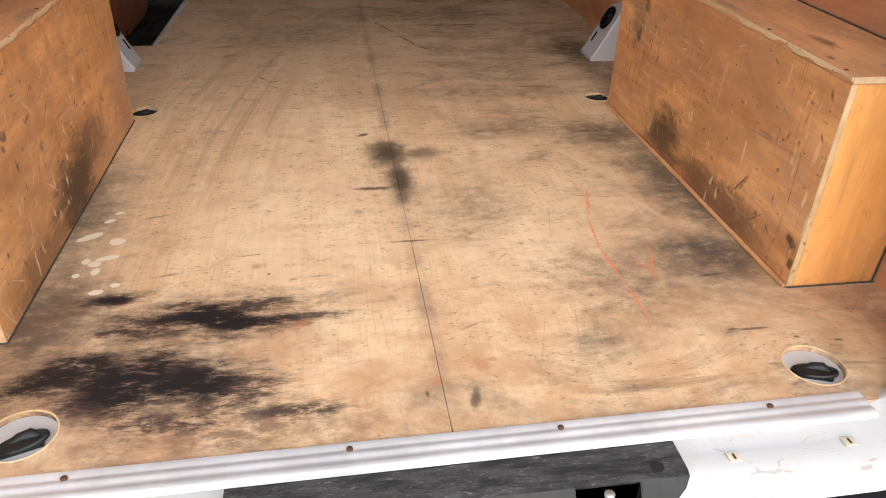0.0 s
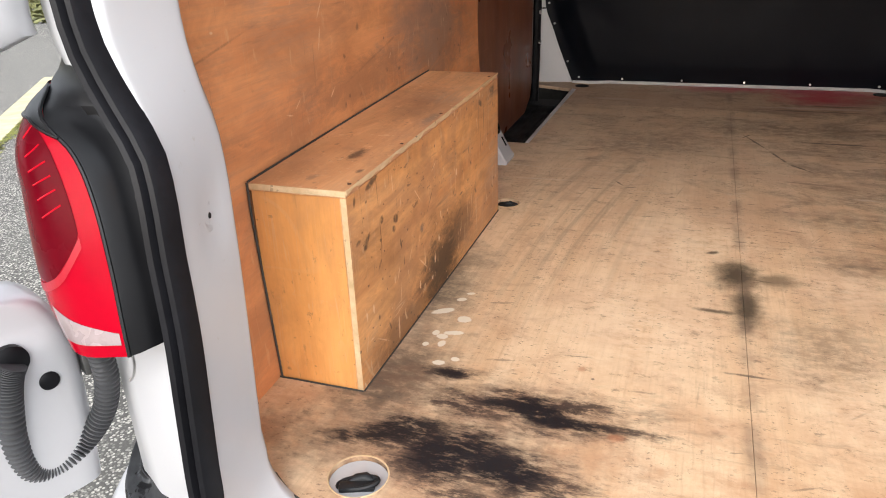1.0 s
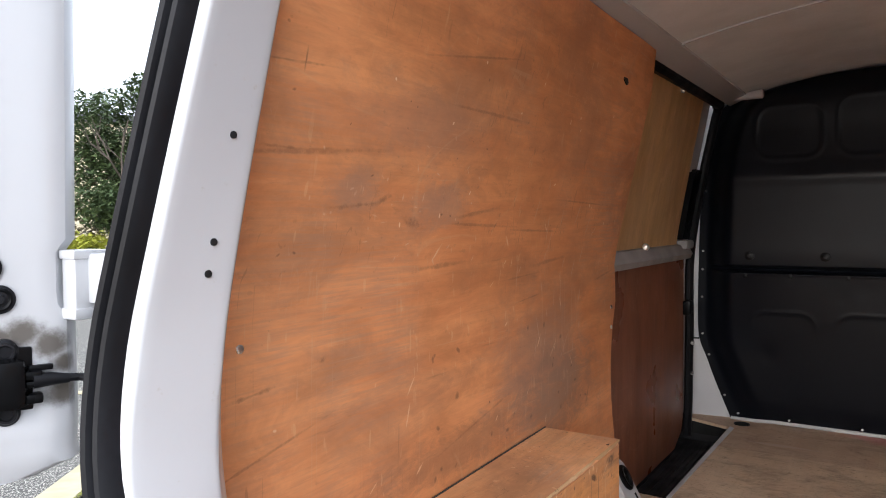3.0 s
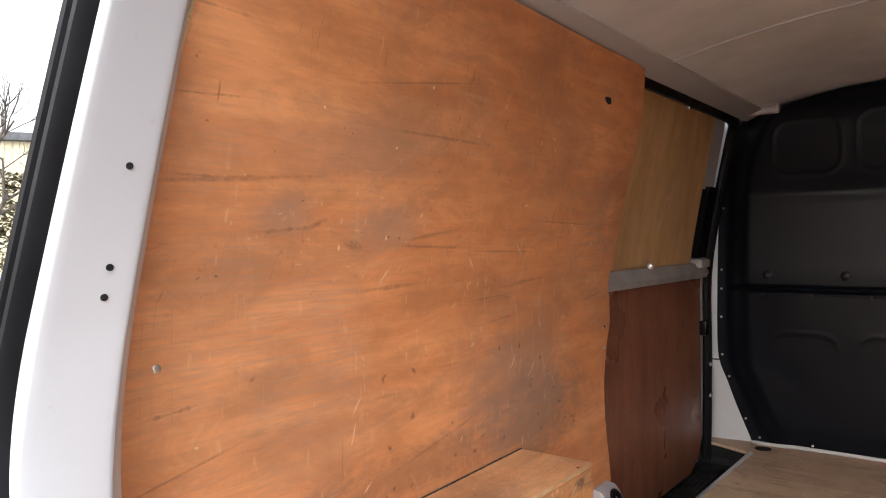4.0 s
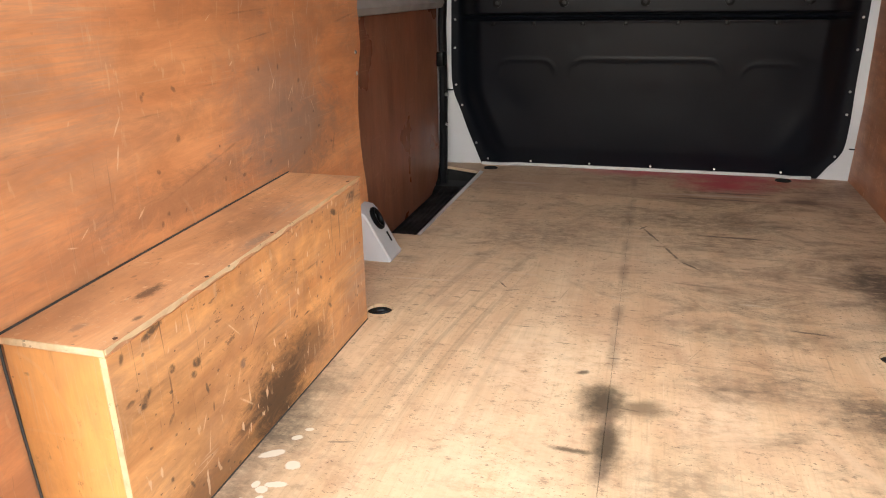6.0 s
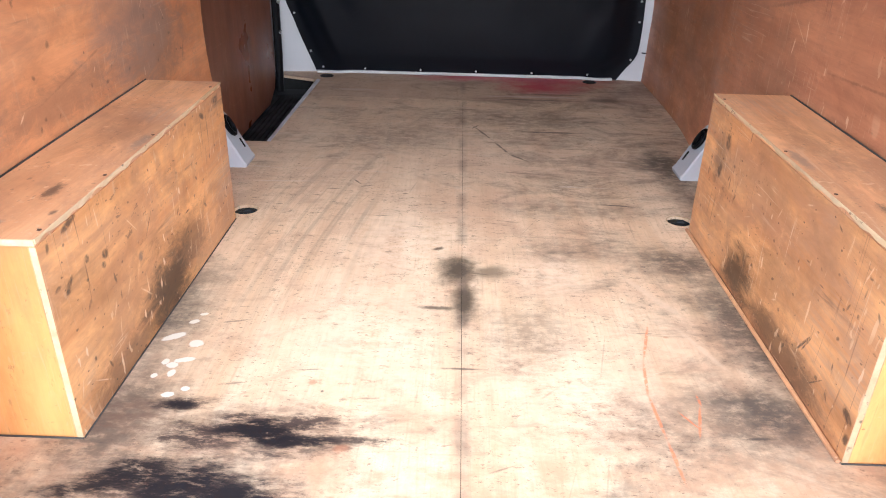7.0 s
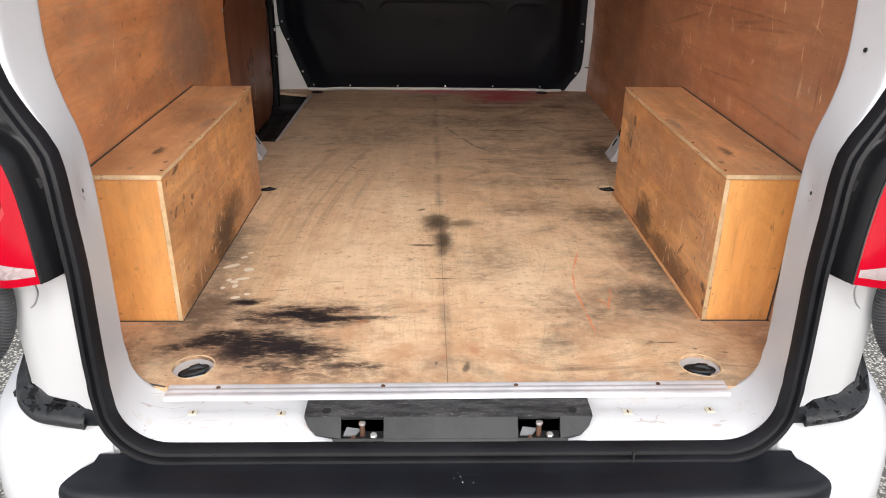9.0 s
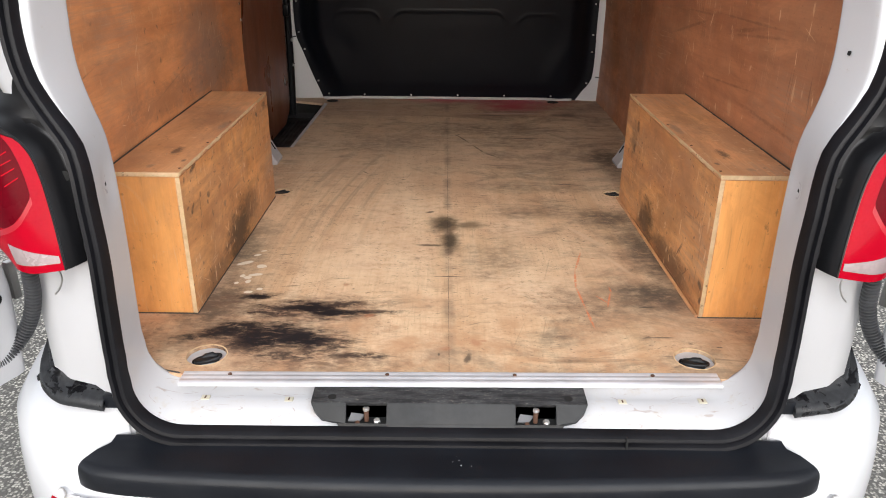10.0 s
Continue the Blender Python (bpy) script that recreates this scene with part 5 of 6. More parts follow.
part("shell", door_board(1.55, 2.80, -0.12, 1.40, -0.045, 0.0, 0.02), GREY_PANEL, slide, "grey door shell")
part("lower_board", door_board(1.56, 2.655, -0.085, 0.690, 0.0, 0.13), DARK_PLY, slide, "dark reddish-brown stained board")
part("upper_board", door_board(1.56, 2.53, 0.755, 1.335, 0.0), TAN_PLY, slide, "tan plywood board")
part("ledge", slab([[(-(0.862 - 0.0), y, 0.690), (-0.832, y, 0.694), (-0.822, y, 0.715), (-0.842, y, 0.752), (-0.872, y, 0.762)] for y in (1.56, 2.0, 2.5, 2.60, 2.665)], (-0.01, 0, 0)), GREY_PANEL, slide, "grey pressed door waist ledge")
part("ledge_end", box((-0.87, 2.555, 0.735), (-0.815, 2.665, 0.772), 0.012), GREY_PANEL, slide, "grey pressed ledge end")
part("ledge_clip", disc((-0.838, 2.06, 0.756), (0.6, 0, 0.8), 0.013, 0.016, 10), SCREW, slide, "bright clip")
part("post", slab([[(-(door_x(z) + 0.004), 2.535, z), (-(door_x(z) + 0.004), 2.655, z)] for z in (1.05, 1.15, 1.25, 1.345)], (-0.02, 0, 0)), SILL_WHITE, slide, "cream painted door post")
part("lock_box", slab([[(-(door_x(z) - 0.012), 2.575 - 0.02 * (1.06 - z), z), (-(door_x(z) - 0.012), 2.68, z)] for z in (0.775, 0.85, 0.95, 1.06)], (-0.04, 0, 0)), BLACK, slide, "black lock cover")
part("striker", box((-0.855, 2.635, 0.455), (-0.825, 2.685, 0.515), 0.006), BLACK, slide, "black striker block")
part("board_clip", disc((-door_x(1.325) + 0.0, 2.20, 1.322), (1, 0, -0.2), 0.013, 0.014, 10), SCREW, slide, "bright clip")

rim = thing("side_door_seal", (-0.85, 2.7, 0), "black rubber seal round the sliding door opening", "door seal")
edge = [(-door_x(1.345) + 0.022, 1.64, 1.318), (-door_x(1.345) + 0.024, 1.70, 1.336), (-door_x(1.345) + 0.024, 2.2, 1.338), (-door_x(1.345) + 0.022, 2.62, 1.338), (-door_x(1.33) + 0.02, 2.685, 1.322), (-door_x(1.25) + 0.016, 2.705, 1.25), (-door_x(1.0) + 0.012, 2.712, 1.0), (-door_x(0.7) + 0.012, 2.715, 0.7), (-0.846, 2.715, 0.4), (-0.848, 2.712, 0.1), (-0.85, 2.70, -0.07)]
path = smooth_path([(x, y, z - (0.006 if z > 1.3 else 0)) for x, y, z in edge], 6)
part("seal", tube(path, [0.023 if k < 25 else 0.018 for k in range(len(path))], 8), RUBBER, rim)
for z in (0.20, 0.33):
    part("clip", disc((-0.832, 2.705, z), (0.9, -0.4, 0), 0.009, 0.008, 8), SCREW, rim, "bright clip")
part("inner_rail", slab([[(-0.705, y, 1.335), (-0.735, y, 1.355), (-0.77, y, 1.345)] for y in (1.62, 2.0, 2.4, 2.78)], (0, 0, 0.012)), SILL_WHITE, rim, "cream painted opening rail")
part("corner_tube", tube(smooth_path([(-0.72, 2.66, 1.352), (-0.66, 2.69, 1.358), (-0.58, 2.70, 1.36), (-0.555, 2.70, 1.36)], 5), [0.020] * 15 + [0.012], 10), SILL_WHITE, rim, "cream roof cross tube end")

# ---- side step well ----
well = thing("step_well", (-0.77, 2.2, -0.1), "black ribbed rubber side step sunk below the floor", "side step")
bm = box((-0.90, 1.73, -0.12), (-0.665, 2.76, -0.10))
for k in range(9):
    add_box(bm, (-0.86 + 0.02 * k, 1.78, -0.10), (-0.853 + 0.02 * k, 2.70, -0.096))
part("tread", bm, STEP_RUBBER, well)
part("riser", box((-0.676, 1.754, -0.11), (-0.6725, 2.70, -0.0135)), STEP_RUBBER, well)
part("riser", box((-0.90, 1.750, -0.11), (-0.674, 1.7535, -0.0135)), STEP_RUBBER, well)
part("riser", box((-0.93, 2.748, -0.13), (-0.66, 2.76, -0.0135)), STEP_RUBBER, well)
part("outer_sill", box((-0.95, 1.6, -0.30), (-0.90, 2.9, -0.05)), WHITE, well, "white painted outer sill")
part("edging", outline_slab([(-0.676, 1.757), (-0.664, 1.752), (-0.650, 2.652), (-0.668, 2.668)], -0.008, 0.0022), ALU, well, "dull aluminium edging strip")

# ---- latch cover on the sill ----
latch = thing("latch_cover", (0, -0.07, -0.06), "scuffed dark grey plastic latch cover with two striker pockets", "latch cover")
sect = [(-0.030, -0.020), (-0.031, -0.008), (-0.034, -0.0055), (-0.086, -0.0065), (-0.093, -0.010), (-0.119, -0.050), (-0.121, -0.060)]


def cover_piece(x0, x1, a, b, low=None):
    pts = sect[a : b + 1]
    rows = [[(x, y, z) for y, z in pts] for x in (x0, (x0 + x1) / 2, x1)]
    return slab(rows, (0, 0.006, -0.012))


top = part("top_band", cover_piece(-0.272, 0.272, 0, 4), SCRAPED, latch, "rough worn top band")
for x in (-0.232, 0.236):
    part("bolt_hole", disc((x, -0.078, -0.0068), (0, 0, 1), 0.0085, 0.0012, 14, 0.05), HOLE, latch, "dark bolt hole")
for x in (-0.118, 0.118):
    part("slot", box((x - 0.008, -0.046, -0.0072), (x + 0.008, -0.039, -0.0048), 0.001), HOLE, latch, "dark slot")
rows = [[(x, *sect[4]), (x, -0.104, -0.027), (x, *sect[5])] for x in (-0.121, -0.06, 0.0, 0.06, 0.128)]
part("front_face", slab(rows, (0, 0.006, -0.012)), PAD, latch, "smooth grey front")
for sx, x0, x1 in ((-1, 0.205, 0.272), (1, 0.212, 0.272)):
    rows = [[(sx * (x0 + (x1 - x0) * f), *sect[4]), (sx * (x0 + (x1 - 0.006 - x0) * f), -0.101, -0.022), (sx * (x0 + (x1 - 0.022 - x0) * f), -0.110 - 0.004 * (1 - f), -0.037 - 0.006 * (1 - f))] for f in (0.0, 0.33, 0.66, 1.0)]
    part("front_wing", slab(rows, (0, 0.006, -0.010)), PAD, latch)
    part("end_cheek", slab([[(sx * 0.2715, -0.032, -0.008), (sx * 0.2715, -0.092, -0.009)], [(sx * 0.268, -0.034, -0.034), (sx * 0.252, -0.106, -0.040)]], (-sx * 0.005, 0, 0)), SCRAPED, latch)
part("front_rail", slab([[(x, -0.1145, -0.0425), (x + dx, -0.121, -0.060)] for x, dx in ((-0.220, 0.012), (0.0, 0.0), (0.226, -0.012))], (0, 0.006, -0.006)), PAD, latch)
for x0, x1 in ((-0.205, -0.121), (0.128, 0.212)):
    c = (x0 + x1) / 2
    part("pocket", slab([[(x, -0.0885, -0.012), (x, -0.0885, -0.046), (x, -0.114, -0.0475)] for x in (x0, c, x1)], (0, 0.0, -0.003)), HOLE, latch, "dark pocket")
    for x in (x0, x1):
        part("pocket_side", slab([[(x, -0.092, -0.010), (x, -0.092, -0.046)], [(x, -0.1155, -0.0445), (x, -0.114, -0.0475)]], (0.002 if x == x0 else -0.002, 0, 0)), PAD, latch)
    part("pocket_lip", slab([[(x0 + 0.012 + 0.028 * f, -0.095, -0.031 - 0.004 * f), (x0 + 0.006 + 0.022 * f, -0.106, -0.042)] for f in (0, 0.5, 1)], (0, 0, -0.003)), STRIKER, latch, "dull zinc striker base")
    part("pin", tube([(c, -0.101, -0.046), (c, -0.101, -0.020), (c, -0.101, -0.018)], [0.005, 0.005, 0.004], 12), RUST, latch, "rusty striker pin")
    part("pin_head", disc((c, -0.101, -0.019), (0, 0, 1), 0.0065, 0.004, 12), SCREW, latch)
    part("bolt", disc((c + 0.021, -0.105, -0.0445), (0, -0.3, 1), 0.0070, 0.006, 6), SCREW, latch, "zinc bolt head")
    part("bolt", disc((c - 0.017, -0.109, -0.046), (0, -0.3, 1), 0.0050, 0.004, 6), RUST, latch, "rusty bolt head")

# ---- rear quarters of the body ----
LOW_PLAN = [(0.70, -0.072), (0.75, -0.064), (0.786, -0.050), (0.812, -0.010), (0.86, 0.10), (0.905, 0.25), (0.935, 0.50), (0.95, 0.9), (0.955, 1.8), (0.955, 2.9)]


def quarter(sx):
    ob = thing("rear_quarter", (sx * 0.8, 0.2, -0.4), "white painted rear body quarter beside the load opening", "body panel", "rear body quarters")
    rows = []
    for k in range(75):
        z = -0.45 + 1.85 * k / 74
        a0, y0 = curve_at(OUTER, max(z, 0.03)) + 0.022, rear_y(max(z, -0.05)) + 0.008
        s = max(0.0, min(1.0, (z - 0.28) / 0.30))
        s = s * s * (3 - 2 * s)
        high = [(a0 + d, y0 + e) for d, e in ((0.02, 0.0), (0.045, 0.004), (0.065, 0.014), (0.082, 0.04), (0.10, 0.09), (0.14, 0.18))]
        side = 0.945 - 0.16 * max(0.0, z - 0.65)
        high += [(side - 0.02, 0.42), (side, 0.9), (side + 0.005, 1.8), (side + 0.005, 2.9)]
        sunk = 0.07 * max(0.0, min(1.0, (z - 0.30) / 0.02, (0.57 - z) / 0.03))
        row = [(a0, y0 + sunk * 0.3)] + [(l[0] + (h[0] - l[0]) * s, l[1] + (h[1] - l[1]) * s + sunk) for l, h in zip(LOW_PLAN, high)]
        rows.append([(sx * x, y, z) for x, y in row])
    part("panel", grid(rows), WHITE, ob)
    # bent stay and bolts under the lamp
    part("stay", tube(smooth_path([(sx * 0.715, -0.097, 0.288), (sx * 0.704, -0.100, 0.262), (sx * 0.715, -0.095, 0.236), (sx * 0.728, -0.090, 0.222)], 4), 0.0018, 5), STEEL, ob, "thin bent wire")
    return ob


quarter(-1)
quarter(1)

# ---- tail lamps ----
LENS_V = [0.0, 0.15, 0.35, 0.55, 0.75, 0.88, 1.0]
LENS = [
    [(0.675, -0.132, 0.290), (0.680, -0.126, 0.330), (0.688, -0.116, 0.385), (0.701, -0.105, 0.455), (0.722, -0.097, 0.503), (0.765, -0.085, 0.535), (0.815, -0.020, 0.553)],
    [(0.730, -0.140, 0.286), (0.735, -0.138, 0.330), (0.745, -0.132, 0.390), (0.755, -0.122, 0.455), (0.770, -0.110, 0.502), (0.797, -0.072, 0.535), (0.820, -0.012, 0.554)],
    [(0.768, -0.122, 0.288), (0.785, -0.119, 0.330), (0.800, -0.107, 0.390), (0.808, -0.094, 0.455), (0.812, -0.082, 0.502), (0.820, -0.045, 0.533), (0.825, 0.000, 0.553)],
    [(0.785, -0.090, 0.290), (0.830, -0.073, 0.330), (0.855, -0.045, 0.390), (0.862, -0.028, 0.455), (0.856, -0.018, 0.500), (0.845, 0.000, 0.531), (0.830, 0.012, 0.551)],
    [(0.790, -0.050, 0.292), (0.850, 0.000, 0.330), (0.875, 0.030, 0.390), (0.882, 0.050, 0.455), (0.872, 0.050, 0.500), (0.855, 0.042, 0.530), (0.835, 0.022, 0.550)],
]


def lens_point(u, v):
    q = [Vector([curve_at(list(zip(LENS_V, [p[c] for p in col])), v) for c in range(3)]) for col in LENS]
    return Vector([curve_at([(k / 4, q[k][c]) for k in range(5)], u) for c in range(3)])


def tail_lamp(sx):
    ob = thing("tail_lamp", (sx * 0.78, -0.08, 0.29), "red tail lamp with clear lower band in a black housing", "tail lamp", "tail lamps")
    nu, nv = 40, 44
    pts = [[lens_point(a / nu, b / nv) for a in range(nu + 1)] for b in range(nv + 1)]

    def proud(u, v, d):
        p, e = lens_point(u, v), 0.01
        n = (lens_point(min(1, u + e), v) - lens_point(max(0, u - e), v)).cross(lens_point(u, min(1, v + e)) - lens_point(u, max(0, v - e)))
        n = n.normalized() if n.length > 1e-9 else Vector((0, -1, 0))
        p = p + (n if n.y < 0 or n.x > 0 else -n) * d
        return (sx * p.x, p.y, p.z)

    part("lens", grid([[proud(a / nu, b / nv, 0.0) for a in range(nu + 1)] for b in range(nv + 1)]), RED, ob, "bright red lens")
    rows = []
    for b in range(31):
        v = 0.27 + 0.70 * b / 30
        u0 = 0.10 + 0.22 * max(0.0, min(1.0, (0.46 - v) / 0.19)) ** 1.4 + 0.25 * max(0.0, v - 0.85)
        rows.append([proud(u0 + (0.98 - u0) * a / 24, v, 0.0008) for a in range(25)])
    part("lens_inset", grid(rows), DARK_RED, ob, "dark red lens segment")
    rows = [[proud(u, 0.05 + (0.050 + 0.22 * max(0.0, u - 0.04)) * f, 0.0009) for f in (0, 0.25, 0.5, 0.75, 1)] for u in (0.025 + 0.375 * a / 24 for a in range(25))]
    part("reversing_lens", grid(rows), CLEAR, ob, "clear lens band")
    for k in range(6):
        v = 0.52 + 0.06 * k
        bar = [Vector(proud(u, v - 0.40 * (u - 0.2), 0.0006)) for u in (0.14, 0.165, 0.19, 0.22, 0.25)]
        part("light_bar", tube(bar, 0.0010, 6), LIGHT_BAR, ob, "raised red light bar")
    hub = Vector((0.775, 0.02, 0.43))
    cap = [[p + (p - hub).normalized() * 0.0022 for p in (lens_point(u, vb + (1.0 - vb) * f / 10) for f in range(11))] for u, vb in ((a / 30, 0.80 + 0.065 * min(1.0, a / 5)) for a in range(31))]
    cap = [[Vector((sx * p.x, p.y, p.z)) for p in row] for row in cap]
    part("cap", grid(cap), HOUSING, ob, "glossy black cap over the lens")
    part("cap_bead", tube([row[0] for row in cap[:24]], 0.0018, 6), HOUSING, ob)
    band = [[proud(u, vc + 0.032 * f, 0.0010) for f in (-0.5, -0.25, 0, 0.25, 0.5)] for u, vc in ((0.10 + 0.5 * a / 24, curve_at([(0.10, 0.43), (0.16, 0.37), (0.22, 0.315), (0.30, 0.275), (0.45, 0.235), (0.60, 0.215)], 0.10 + 0.5 * a / 24)) for a in range(25))]
    part("frosted_band", grid(band), FROST, ob, "pink frosted band in the lens")
    under = [[Vector(pts[0][a]), Vector(pts[0][a]) * 0.4 + Vector((0.735, -0.07, 0.290)) * 0.6, Vector((0.735, -0.06, 0.300))] for a in range(nu + 1)]
    part("underside", grid([[(sx * p.x, p.y, p.z) for p in r] for r in under]), DARK_RED, ob)
    rim = tube([(sx * p.x, p.y, p.z) for p in (lens_point(0.0, v / 30) for v in range(31))], 0.0022, 6)
    part("bezel", rim, HOUSING, ob, "glossy dark bezel")
    # black housing from the seal to the lens, running up beside the seal
    rows = []
    for k in range(53):
        z = 0.290 + 0.50 * k / 52
        a0, ry = curve_at(OUTER, z) + 0.020, rear_y(z)
        if z < 0.535:
            v = curve_at([(0.29, 0.0), (0.33, 0.15), (0.385, 0.35), (0.455, 0.55), (0.503, 0.75), (0.535, 0.88)], z)
            e = lens_point(0.0, v)
            ex, ey = e.x, e.y
            rise = max(0.0, ry - ey)
            row = [(a0, ry + 0.002), (a0 + 0.006, ry + 0.004), (max(a0 + 0.010, ex - 0.030), ry + 0.005), (max(a0 + 0.014, ex - 0.022), ry + 0.001), (max(a0 + 0.018, ex - 0.014), ry - 0.35 * rise), (max(a0 + 0.02, ex - 0.006), ry - 0.8 * rise), (ex, ey + 0.001)]
        else:
            s = (z - 0.535) / 0.255
            ex = curve_at([(0.535, 0.768), (0.552, 0.812), (0.575, 0.800), (0.62, 0.775), (0.70, 0.765), (0.79, 0.755)], z)
            ex = max(ex, a0 + 0.012)
            ey = curve_at([(0.535, -0.083), (0.553, -0.020), (0.60, -0.012), (0.79, 0.008)], z)
            row = [(a0 + (ex - a0) * f, ry + 0.002 + (ey - ry - 0.002) * f * f) for f in (0, 0.15, 0.35, 0.55, 0.75, 0.9, 1.0)]
        rows.append([(sx * x, y, z) for x, y in row])
    part("housing", grid(rows), HOUSING, ob, "black plastic housing")
    foot = [rows[0], [(p[0], p[1] + 0.02, p[2] - 0.001) for p in rows[0]]]
    part("housing_foot", grid(foot), HOUSING, ob)
    for x, y, z in ((0.676, -0.070, 0.443), (0.661, -0.088, 0.315)):
        part("bolt_hole", disc((sx * x, y + 0.001, z), (0, -1, 0.1), 0.009, 0.002, 14, 0.05), HOLE, ob, "dark round bolt hole")
    return ob


tail_lamp(-1)
tail_lamp(1)

# ---- rear bumper with step pad and corner pads ----
bumper = thing("rear_bumper", (0, -0.1, -0.45), "white painted rear bumper with a black step pad", "bumper")
B_OUT = [(0.0, -0.246), (0.30, -0.242), (0.55, -0.231), (0.70, -0.207), (0.80, -0.160), (0.872, -0.088), (0.925, 0.000), (0.955, 0.115), (0.975, 0.30), (0.985, 0.55)]
B_TOP = [(0.0, -0.11, -0.100), (0.30, -0.11, -0.100), (0.55, -0.11, -0.100), (0.618, -0.106, -0.096), (0.625, -0.098, -0.046), (0.700, -0.082, -0.020), (0.765, -0.046, -0.014), (0.820, 0.020, -0.012), (0.88, 0.20, -0.01), (0.93, 0.55, 0.0)]


def bumper_rows():
    half = []
    out3 = smooth_path([(x, y, 0) for x, y in B_OUT], 5)
    top3 = smooth_path(B_TOP, 5)
    for o, t in zip(out3, top3):
        mid_z = t.z - 0.02
        row = [Vector((t.x, t.y, t.z))]
        for f, g, z in ((0.35, 0, t.z - 0.008), (0.72, 0, t.z - 0.028), (0.92, 0, t.z - 0.055 - 0.01), (0.985, 0, -0.150), (1.0, 0, -0.190), (1.0, 0, -0.235), (0.985, 0, -0.285), (0.93, 0, -0.36), (0.85, 0, -0.43)):
            row.append(Vector((t.x + (o.x - t.x) * f, t.y + (o.y - t.y) * f, min(z, t.z - 0.002) if z > -0.14 else z)))
        half.append(row)
    return [[Vector((-p.x, p.y, p.z)) for p in r] for r in half[::-1]] + half[1:]


part("shell", grid(bumper_rows()), WHITE, bumper)


def pad_rows():
    rows = []
    for k in range(49):
        u = math.sin((k / 24 - 1) * math.pi / 2)
        c = abs(u) ** 16
        xb, xf = 0.650 * u, (0.712 - 0.012 * c) * u
        yf = -0.246 + 0.030 * u * u + 0.022 * c
        prof = [(0.0, -0.116, -0.120), (0.0, -0.116, -0.072), (0.02, -0.124, -0.068), (0.05, -0.130, -0.071), (0.12, -0.138, -0.075), (0.5, None, -0.077), (0.80, None, -0.080), (0.90, None, -0.083), (0.96, None, -0.089), (0.99, None, -0.099), (1.0, None, -0.112), (1.0, None, -0.126), (0.985, None, -0.132), (0.92, None, -0.134)]
        rows.append([(xb + (xf - xb) * min(f, 1), y if y is not None else -0.116 + (yf + 0.116) * f, z) for f, y, z in prof])
    return rows


bm = grid(pad_rows())
bmesh.ops.holes_fill(bm, edges=[e for e in bm.edges if e.is_boundary], sides=16)
part("step_pad", bm, STEP_PAD, bumper, "black grained step pad")
chips = random.Random(12)
for k in range(14):
    x, y = 0.012 + chips.gauss(0.0, 0.012) + (0.035 * chips.random() if k % 3 == 0 else 0.0), -0.152 - 0.045 * chips.random() * (k % 3 > 0)
    part("chip", disc((x, y, -0.0785), (0, 0, 1), 0.0006 + 0.0009 * chips.random(), 0.0022, 6, 0.2), WHITE, bumper, "small pale chip")
for sx in (-1, 1):
    part("sensor", disc((sx * 0.738, -0.1955, -0.150), (sx * 0.42, -0.88, 0.2), 0.0095, 0.0025, 18, 0.1), WHITE, bumper, "round white parking sensor")
    part("sensor_gap", disc((sx * 0.738, -0.1945, -0.150), (sx * 0.42, -0.88, 0.2), 0.0107, 0.0022, 18, 0.1), GREY_PANEL, bumper, "thin joint round the sensor")
    part("reflector", slab([[(sx * (0.655 + 0.115 * f), curve_at(B_OUT, 0.655 + 0.115 * f) - 0.004, z) for f in (0, 0.25, 0.5, 0.75, 1)] for z in (-0.205, -0.172)], (0, 0.01, 0)), RED, bumper, "red reflector strip")
    back = smooth_path([(0.674, -0.070, 0.010), (0.703, -0.058, 0.020), (0.750, -0.055, 0.026), (0.785, -0.051, 0.031), (0.800, -0.034, 0.046), (0.808, -0.012, 0.078)], 6)
    front = smooth_path([(0.674, -0.110, -0.007), (0.722, -0.105, -0.003), (0.772, -0.094, 0.001), (0.810, -0.068, 0.016), (0.822, -0.036, 0.042), (0.814, -0.009, 0.080)], 6)
    rows = []
    for k, (p, q) in enumerate(zip(back, front)):
        e = k / (len(back) - 1)
        thin = 1.0 - 0.75 * max(0.0, (e - 0.7) / 0.3)
        ridge = 0.006 * thin * max(0.0, min(1.0, (e - 0.10) / 0.06))
        row = [p + (q - p) * f + Vector((0, 0, dz)) for f, dz in ((-0.20, ridge + 0.001), (0.0, ridge + 0.002), (0.10, ridge), (0.18, 0.0), (0.45, -0.001), (0.80, 0.001), (0.93, 0.0), (1.0, -0.004 * thin), (1.02, -0.012 * thin), (0.97, -0.018 * thin), (0.0, -0.024 * thin))]
        rows.append([(sx * v.x, v.y, v.z) for v in row])
    bm = grid(rows, close_u=True)
    bmesh.ops.holes_fill(bm, edges=[e for e in bm.edges if e.is_boundary], sides=14)
    ob = thing("corner_pad", (sx * 0.74, -0.07, -0.03), "black plastic corner pad on top of the bumper, scuffed", "corner pad", "corner pads")
    part("pad", bm, WET_PAD, ob)
    part("pad_foot", box((sx * 0.662 - 0.016, -0.100, -0.024), (sx * 0.662 + 0.016, -0.078, 0.006), 0.005), STEP_PAD, ob)
    part("nick", tube([(sx * 0.737, -0.088, 0.0145), (sx * 0.731, -0.080, 0.0165), (sx * 0.727, -0.079, 0.017)], 0.0012, 6), HOLE, ob, "dark nick in the pad")

